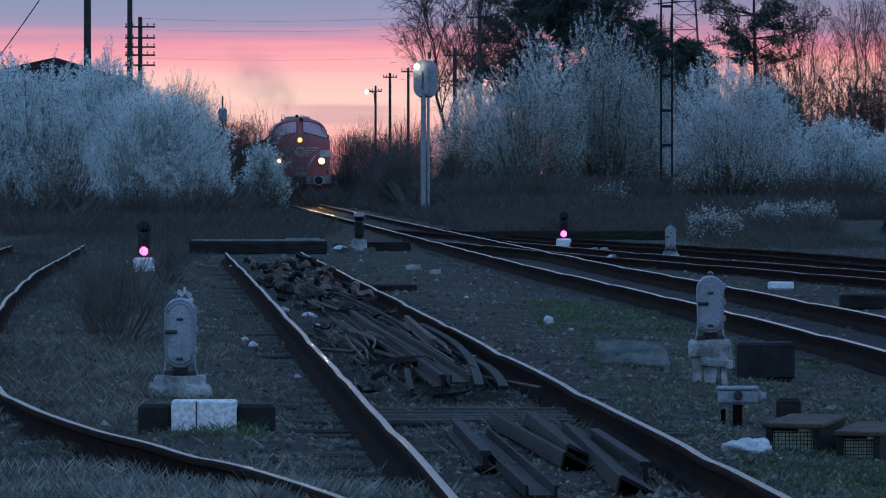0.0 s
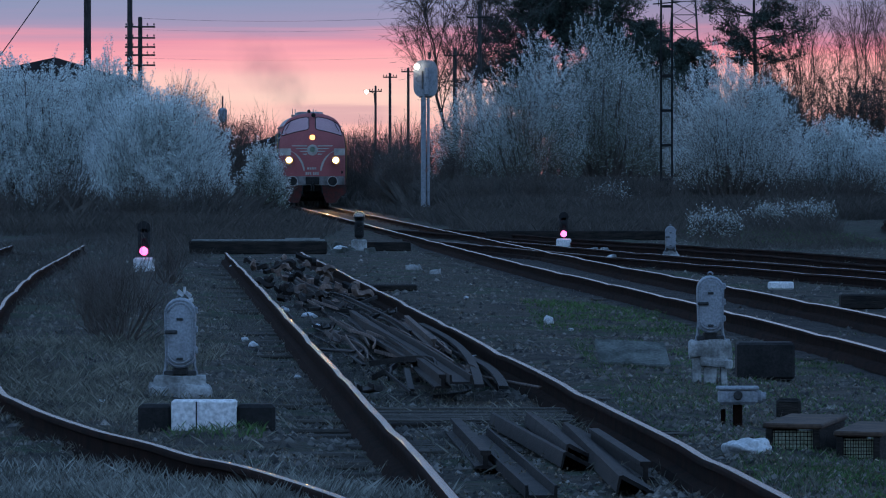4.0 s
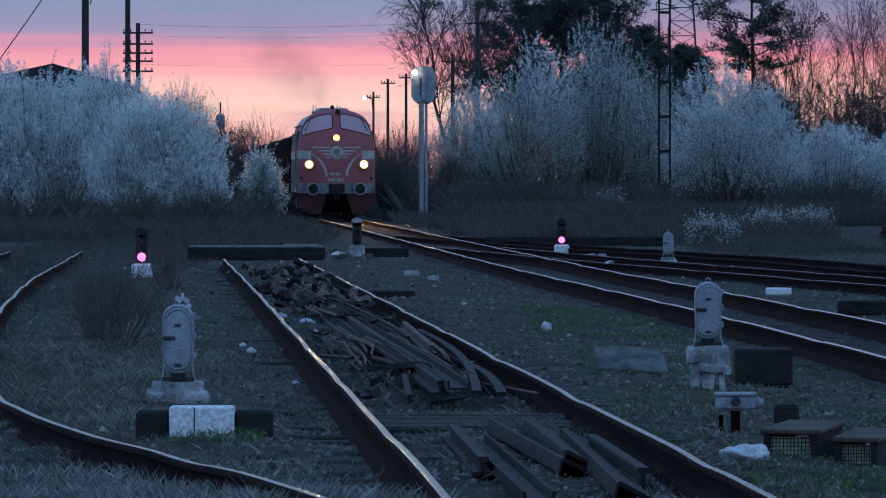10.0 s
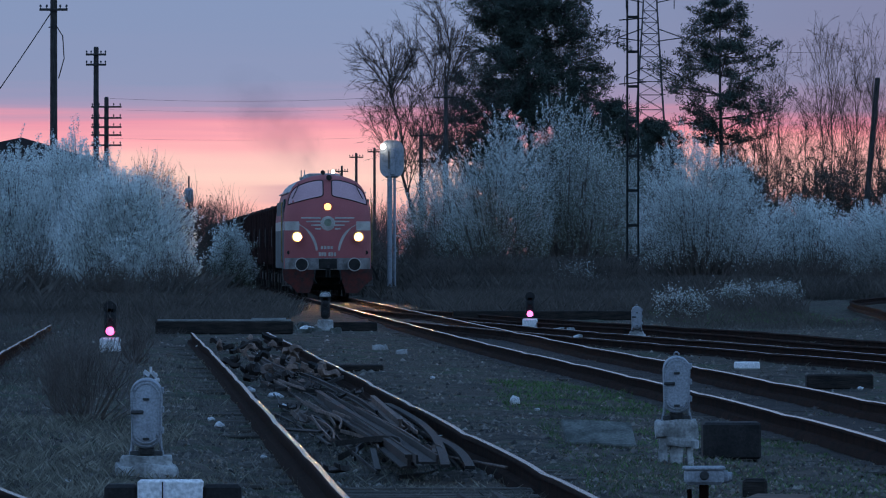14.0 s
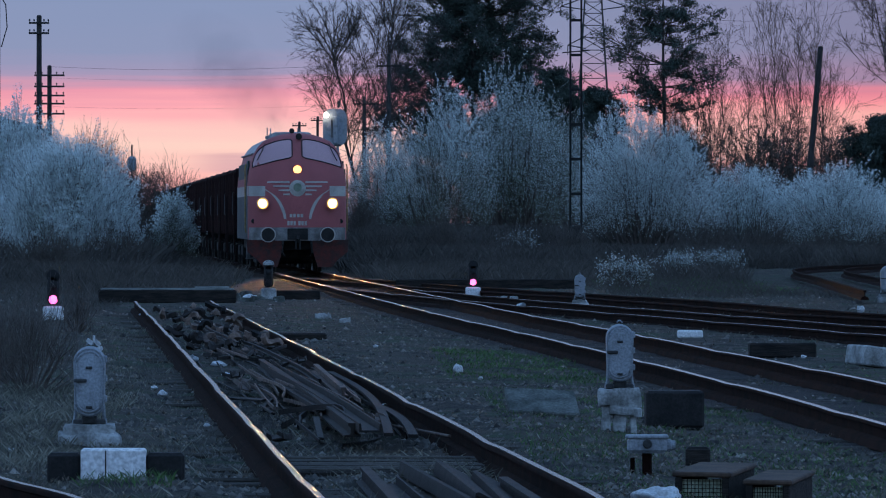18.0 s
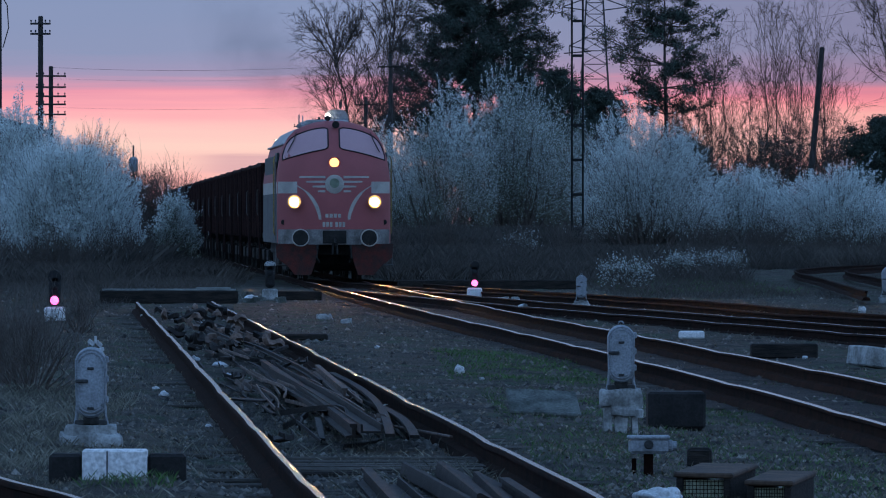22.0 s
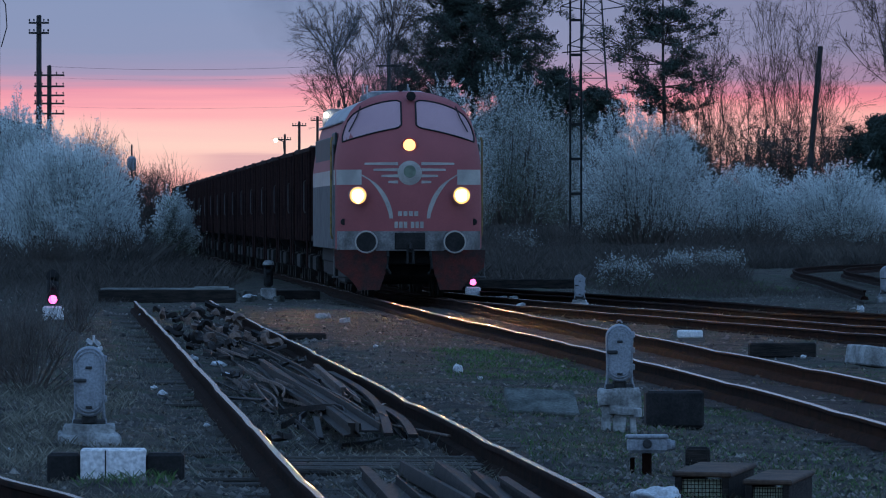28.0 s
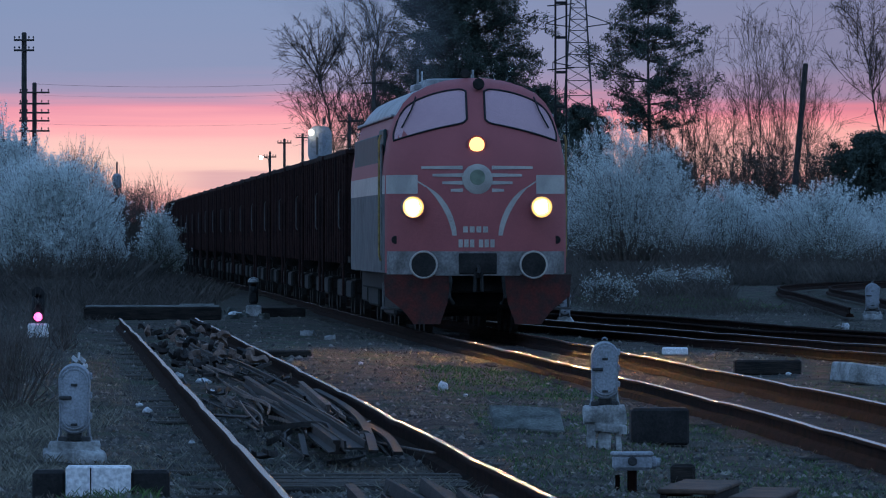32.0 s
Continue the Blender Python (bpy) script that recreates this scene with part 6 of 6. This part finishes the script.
# loose stones
def pebbles():
    rng = np.random.default_rng(3)
    base = np.array([(1, 0, -0.5), (-1, 0, -0.5), (0, 1, -0.5), (0, -1, -0.5), (0, 0, 1)], float)
    faces = np.array([(0, 2, 4), (2, 1, 4), (1, 3, 4), (3, 0, 4)])
    n = 100000
    y = 34 / (1 - rng.uniform(0, 1, n) * 0.84)
    x = rng.uniform(-0.062, 0.075, n) * y
    thick = np.array([noise.noise((a * 0.9, b * 0.3, 2)) + 0.6 * noise.noise((a * 3.0, b * 0.9, 4)) for a, b in zip(x, y)]) + rng.uniform(-0.45, 0.5, n)
    x, y = x[thick > 0.05], y[thick > 0.05]
    n = len(x)
    z = np.array([ground_level(a, b) + bumps(a, b) for a, b in zip(x, y)])
    s = 0.006 + 0.026 * rng.uniform(0, 1, n) ** 2.2 * (0.7 + y / 130)
    v = base[None] * s[:, None, None] * rng.uniform(0.6, 1.4, (n, 5, 3)) * np.array([1.2, 1.2, 0.7])
    v = v + np.stack([x, y, z], 1)[:, None]
    f = faces[None] + (np.arange(n) * 5)[:, None, None]
    ob = new("gravel", array_mesh("gravel", [(v.reshape(-1, 3), f.reshape(-1, 3), 0)], [M_gravel]))
    tagged(ob, "scattered grey ballast stones in the dirt", "gravel", kind="stuff")


pebbles()


def dead_leaves():
    rng = np.random.default_rng(12)
    n = 24000
    y = 35 / (1 - rng.uniform(0, 1, n) * 0.78)
    x = rng.uniform(-0.06, 0.068, n) * y
    keep = np.array([noise.noise((a * 1.1, b * 0.3, 9)) for a, b in zip(x, y)]) + rng.uniform(-0.3, 0.5, n) > 0
    x, y = x[keep], y[keep]
    z = np.array([ground_level(a, b) + bumps(a, b) + 0.012 for a, b in zip(x, y)])
    p = np.stack([x, y, z + rng.uniform(0, 0.02, len(x))], 1)
    v, f = strips(p, rng.uniform(0.004, 0.013, len(x)) * (0.7 + y / 110), 0.55, rng)
    ob = new("dead_leaves", array_mesh("dead_leaves", [(v, f, 0)], [M_leaf]))
    tagged(ob, "scattered dead leaves and straw on the ballast", "leaves", kind="stuff")


dead_leaves()

# pale strip added on the sleeper to stand for its lit top edge
weathered = new("lit_top_strip", Mb().box((0, 0, 0.02), (2.7, 0.26, 0.04), 0.008).box((0.9, 0.02, 0.055), (0.7, 0.2, 0.03), 0.006).mesh("lit_top_strip", M_lit_top))
weathered.matrix_basis = on_ground(-3.75, 172, 0.26)
tagged(weathered, "pale strip added as the lit top of the dark sleeper", "board")
for x, y, w, h in [(-2.55, 180, .35, .2), (-2.3, 184, .28, .22), (-2.0, 179, .25, .14), (-1.55, 178, .22, .16), (-2.2, 176, .3, .12), (-0.5, 146, .26, .12), (-0.15, 141, .2, .1), (3.2, 182, .22, .14), (3.5, 184, .18, .12), (8.2, 162, .24, .12)]:
    ob = new("concrete_rubble", lump([((0, 0, h * 0.35), (w * 0.8, w, h * 0.8))], M_slab if x < -1 else M_stone, x * 3 + y, 0.03, 2))
    ob.matrix_basis = on_ground(x, y, -0.01, rngs.uniform(0, 180))
    tagged(ob, "broken lump of pale concrete on the ballast", "rubble", "rubble")

# masts and poles


def pole(name, x, y, hgt, r, label, arms=(), arm_w=0.9, lean=0.0, category="telegraph pole"):
    t = thing(name, pose(x, y, ground_level(x, y) - 0.1, 0, lean, 0), label, category, "poles")
    part("shaft", Mb().tube([(0, 0, 0), (0, 0, hgt * 0.5), (0, 0, hgt - 0.05), (0, 0, hgt)], [r, r * 0.9, r * 0.8, r * 0.5], 10), M_wood_pole, t, smooth=True)
    for z in arms:
        a = part("crossarm", Mb().box((0, -r, z), (arm_w, 0.08, 0.09), 0.01), M_wood_pole, t)
        for sx in (-0.46, -0.24, 0.24, 0.46):
            part("insulator", Mb().lathe((sx * arm_w, -r, z + 0.04), (0, 0, 1), [(0, 0.015), (0.05, 0.015), (0.06, 0.04), (0.12, 0.035), (0.14, 0.01)], 8), M_steel_dark, a)
    return t


pole("telegraph_pole", -12.58, 300, 13.0, 0.15, "tall dark pole with one crossarm", (10.4,), 1.0)
pole("telegraph_pole", -13.85, 375, 10.9, 0.145, "dark telegraph pole with two crossarms", (10.1, 10.55), 0.9)
pole("telegraph_pole", -15.0, 420, 9.5, 0.14, "dark telegraph pole with many crossarms", (9.0, 8.45, 8.0, 7.6, 7.1), 1.5)
pole("telegraph_pole", -3.75, 600, 8.8, 0.12, "far dark telegraph pole by the line", (8.5,), 1.0)
pole("telegraph_pole", -2.5, 610, 9.3, 0.12, "far dark telegraph pole by the line", (9.0,), 1.0)
pole("telegraph_pole", -4.85, 610, 8.0, 0.1, "far dark telegraph pole by the line", (7.6,), 0.9)
pole("telegraph_pole", 0.63, 450, 8.4, 0.13, "telegraph pole with a crossarm", (8.0,), 1.2)
pole("telegraph_pole", 1.75, 405, 9.8, 0.13, "telegraph pole with a crossarm", (9.2,), 1.2)
pole("utility_pole", 22.3, 420, 10.5, 0.17, "thick dark leaning wooden pole", (), lean=5.0, category="utility pole")


def wire(pts, r, label):
    ob = new("overhead_wire", Mb().tube(pts, r, 5).mesh("overhead_wire", M_blackpaint))
    return tagged(ob, label, "wire", "overhead wires")


def hang(a, b, sag, n=14):
    return [(a[0] + (b[0] - a[0]) * i / n, a[1] + (b[1] - a[1]) * i / n, a[2] + (b[2] - a[2]) * i / n - sag * 4 * (i / n) * (1 - i / n)) for i in range(n + 1)]


wire(hang((-12.62, 299.8, 10.1), (-17.9, 299, 2.7), 0.2), 0.02, "black cable slanting down from the pole")
wire([(-12.75, 299.8, 9.5), (-12.5, 299.7, 9.6), (-12.25, 299.7, 9.2), (-12.2, 299.7, 8.4), (-12.4, 299.7, 7.7)], 0.02, "black cable looping beside the pole")
for za, zb, sg, wr in ((9.17, 9.12, 0.25, 0.006), (8.62, 8.6, 0.22, 0.003), (7.2, 7.2, 0.2, 0.003)):
    wire(hang((-15.0, 420, za), (1.75, 405, zb), sg), wr, "thin wire strung between the telegraph poles")
for z in (32.0,):
    wire(hang((38.5, 1200, z), (78, 1180, z + 1), 3), 0.018, "far power line running from the pylon")

# the mast stands in front of the scrub
sm = thing("signal_mast", pose(-0.68, 330, ground_level(-0.68, 330) - 0.1), "pale signal mast with a rounded backboard and yard lamp", "railway signal")
part("post", Mb().tube([(-0.08, 0, 0), (-0.08, 0, 4.8)], 0.105, 10), M_cream, sm, "pale grey post", smooth=True)
part("cable_pipe", Mb().tube([(0.11, 0, 0), (0.11, 0, 4.8)], 0.055, 8), M_cream, sm, "thin pale pipe", smooth=True)
bd = []
for cx, cz, a0 in ((0.16, 5.80, 0), (-0.16, 5.80, 90), (-0.16, 5.10, 180), (0.16, 5.10, 270)):
    bd += [(cx + 0.31 * math.cos(radians(a0 + 15 * k)), cz + 0.31 * math.sin(radians(a0 + 15 * k)) * 1.2) for k in range(7)]
nb_ = len(bd)
mbb = Mb()
mbb.add([(px, -0.03, pz) for px, pz in bd] + [(px, 0.03, pz) for px, pz in bd], [tuple(range(nb_))[::-1], tuple(range(nb_, 2 * nb_))] + [(i, (i + 1) % nb_, nb_ + (i + 1) % nb_, nb_ + i) for i in range(nb_)])
part("backboard", mbb, M_cream, sm, "rounded pale backboard")
part("lamp_case", Mb().box((0.03, -0.08, 5.35), (0.18, 0.10, 1.05), 0.04), M_cream, sm, "pale lamp case")
part("case_bracket", Mb().box((-0.12, -0.06, 5.40), (0.06, 0.06, 0.7), 0.02).box((0.0, -0.03, 4.75), (0.5, 0.12, 0.08), 0.02), M_engine_grey, sm, "grey mounting bracket")
part("finial", Mb().box((0.16, 0, 6.36), (0.12, 0.10, 0.26), 0.02), M_steel_dark, sm, "dark top fitting")
for i in range(13):
    part("rung", Mb().tube([(-0.10, 0, 0.5 + i * 0.33), (0.11, 0, 0.5 + i * 0.33)], 0.014, 5), M_cream, sm)
part("yard_lamp", Mb().lathe((-0.34, -0.22, 5.92), (0, -1, 0), [(0, 0.10), (0.05, 0.09), (0.07, 0)], 14), M_star_white, sm, "glowing white lamp")

fm = thing("tank_mast", pose(-15.6, 600, -0.2), "far mast carrying a pale round tank", "mast")
part("pole", Mb().tube([(0, 0, 0), (0, 0, 7.1)], [0.1, 0.06], 8), M_steel_dark, fm)
part("tank", Mb().lathe((0, 0, 5.2), (0, 0, 1), [(0, 0.1), (0.1, 0.3), (0.9, 0.33), (1.05, 0.2), (1.1, 0.0)], 16), M_cream, fm, "pale rounded tank", smooth=True)

sl = thing("street_lamp", pose(-6.2, 690, ground_level(-6.2, 690) - 0.1), "far street lamp glowing orange", "street lamp")
part("pole", Mb().tube([(0.7, 0, 0), (0.7, 0, 7.0), (0.6, 0, 8.2), (0.1, 0, 8.4)], [0.08, 0.06, 0.05, 0.04], 8), M_steel_dark, sl)
part("lamp_head", Mb().box((0, 0, 8.38), (0.5, 0.25, 0.14), 0.05), M_steel_dark, sl)
part("lens", Mb().lathe((-0.02, -0.16, 8.3), (0, -1, 0), [(0, 0.16), (0.05, 0.15), (0.08, 0)], 14), M_star, sl, "glowing orange lens")

lm = thing("lattice_mast", pose(8.57, 325, ground_level(8.57, 325) + 0.1) @ Matrix.Diagonal((0.876, 0.876, 0.876, 1)), "tall narrow lattice mast of dark steel", "lattice mast")
for sx in (-1, 1):
    part("leg", Mb().box((sx * 0.24, 0, 7.4), (0.09, 0.09, 14.0), 0.01), M_bitumen, lm)
for i in range(9):
    part("rung", Mb().box((0, 0, 1.5 + i * 1.52), (0.5, 0.06, 0.12), 0.01), M_bitumen, lm)
part("base", Mb().box((0, 0, 0.6), (0.5, 0.4, 2.0), 0.03), M_bitumen, lm)
for z in (9.2, 12.0):
    part("arm", Mb().tube([(-0.6, 0, z), (0.6, 0, z + 0.1)], 0.03, 6), M_bitumen, lm)

py = thing("power_pylon", pose(34.1, 1200, -0.2), "distant steel lattice power pylon", "pylon")
mbp = Mb()


def pylon_half(z):
    return 3.2 - 0.061 * min(z, 37)


zs = [0, 5, 9.5, 13.5, 17, 19.5, 21.8, 23.9, 25.8, 27.6, 29.3, 31, 32.6, 34.2, 35.8, 37.4, 39]
for sx in (-1, 1):
    for sy in (-1, 1):
        part("leg", Mb().tube([(sx * pylon_half(z), sy * pylon_half(z), z) for z in zs], 0.09, 5), M_steel_dark, py)
for z0, z1 in zip(zs, zs[1:]):
    h0, h1 = pylon_half(z0), pylon_half(z1)
    for sy in (-1, 1):
        part("brace", Mb().tube([(-h0, sy * h0, z0), (h1, sy * h1, z1)], 0.032, 4), M_steel_dark, py)
        part("brace", Mb().tube([(h0, sy * h0, z0), (-h1, sy * h1, z1)], 0.032, 4), M_steel_dark, py)
        part("strut", Mb().tube([(-h1, sy * h1, z1), (h1, sy * h1, z1)], 0.032, 4), M_steel_dark, py)
for z, w in ((26, 3.6), (31.5, 4.6), (37, 3.4)):
    for sx in (-1, 1):
        part("crossarm", Mb().tube([(sx * 1.0, 0, z), (sx * w, 0, z + 0.5)], 0.08, 4).tube([(sx * 1.0, 0, z + 1.8), (sx * w, 0, z + 0.5)], 0.08, 4).tube([(sx * w, 0, z + .5), (sx * w, 0, z - 0.9)], 0.07, 5), M_steel_dark, py)

hs = thing("goods_shed", pose(-18.8, 405, -0.32), "low dark-roofed shed behind the shrubs", "shed")
part("wall", Mb().box((0, 0, 3.1), (7.4, 14, 6.2), 0.03), M_plaster, hs, "dingy plaster walls")
mbr = Mb().add([(-4.1, -7.4, 6.1), (4.1, -7.4, 6.1), (0.6, -7.4, 7.1), (-4.1, 7.4, 6.1), (4.1, 7.4, 6.1), (0.6, 7.4, 7.1), (-4.1, -7.4, 6.25), (4.1, -7.4, 6.25), (0.6, -7.4, 7.25), (-4.1, 7.4, 6.25), (4.1, 7.4, 6.25), (0.6, 7.4, 7.25)],
               [(0, 2, 5, 3), (1, 4, 5, 2), (6, 9, 11, 8), (7, 8, 11, 10), (0, 6, 8, 2), (1, 2, 8, 7), (3, 5, 11, 9), (4, 10, 11, 5), (0, 3, 9, 6), (1, 7, 10, 4), (0, 1, 2), (3, 5, 4)])
part("roof", mbr, M_tile, hs, "dark tarred roof")


# ======== motion of the train ========
TRAIN = [(0, 416.8), (2, 400.6), (4, 383.6), (6, 364.8), (8, 346.0), (10, 328.0), (12, 309.6), (14, 291.2), (16, 274.0), (18, 257.6),
         (20, 240.6), (22, 223.3), (24, 206.4), (26, 190.2), (28, 173.2), (30, 156.8), (31, 148.2), (32, 139.6)]


def along(y):
    return pose(7.01 - 0.03367 * y, y, 0, 0, 0, 1.928)


def motions():
    walk(locomotive, [(t, along(y)) for t, y in TRAIN])
    walk(smoke, [(t, along(y)) for t, y in TRAIN])
    for i, w in enumerate(wagons):
        walk(w, [(t, along(y + 19.35 + 6.85 + i * 14.04)) for t, y in TRAIN])


motions()
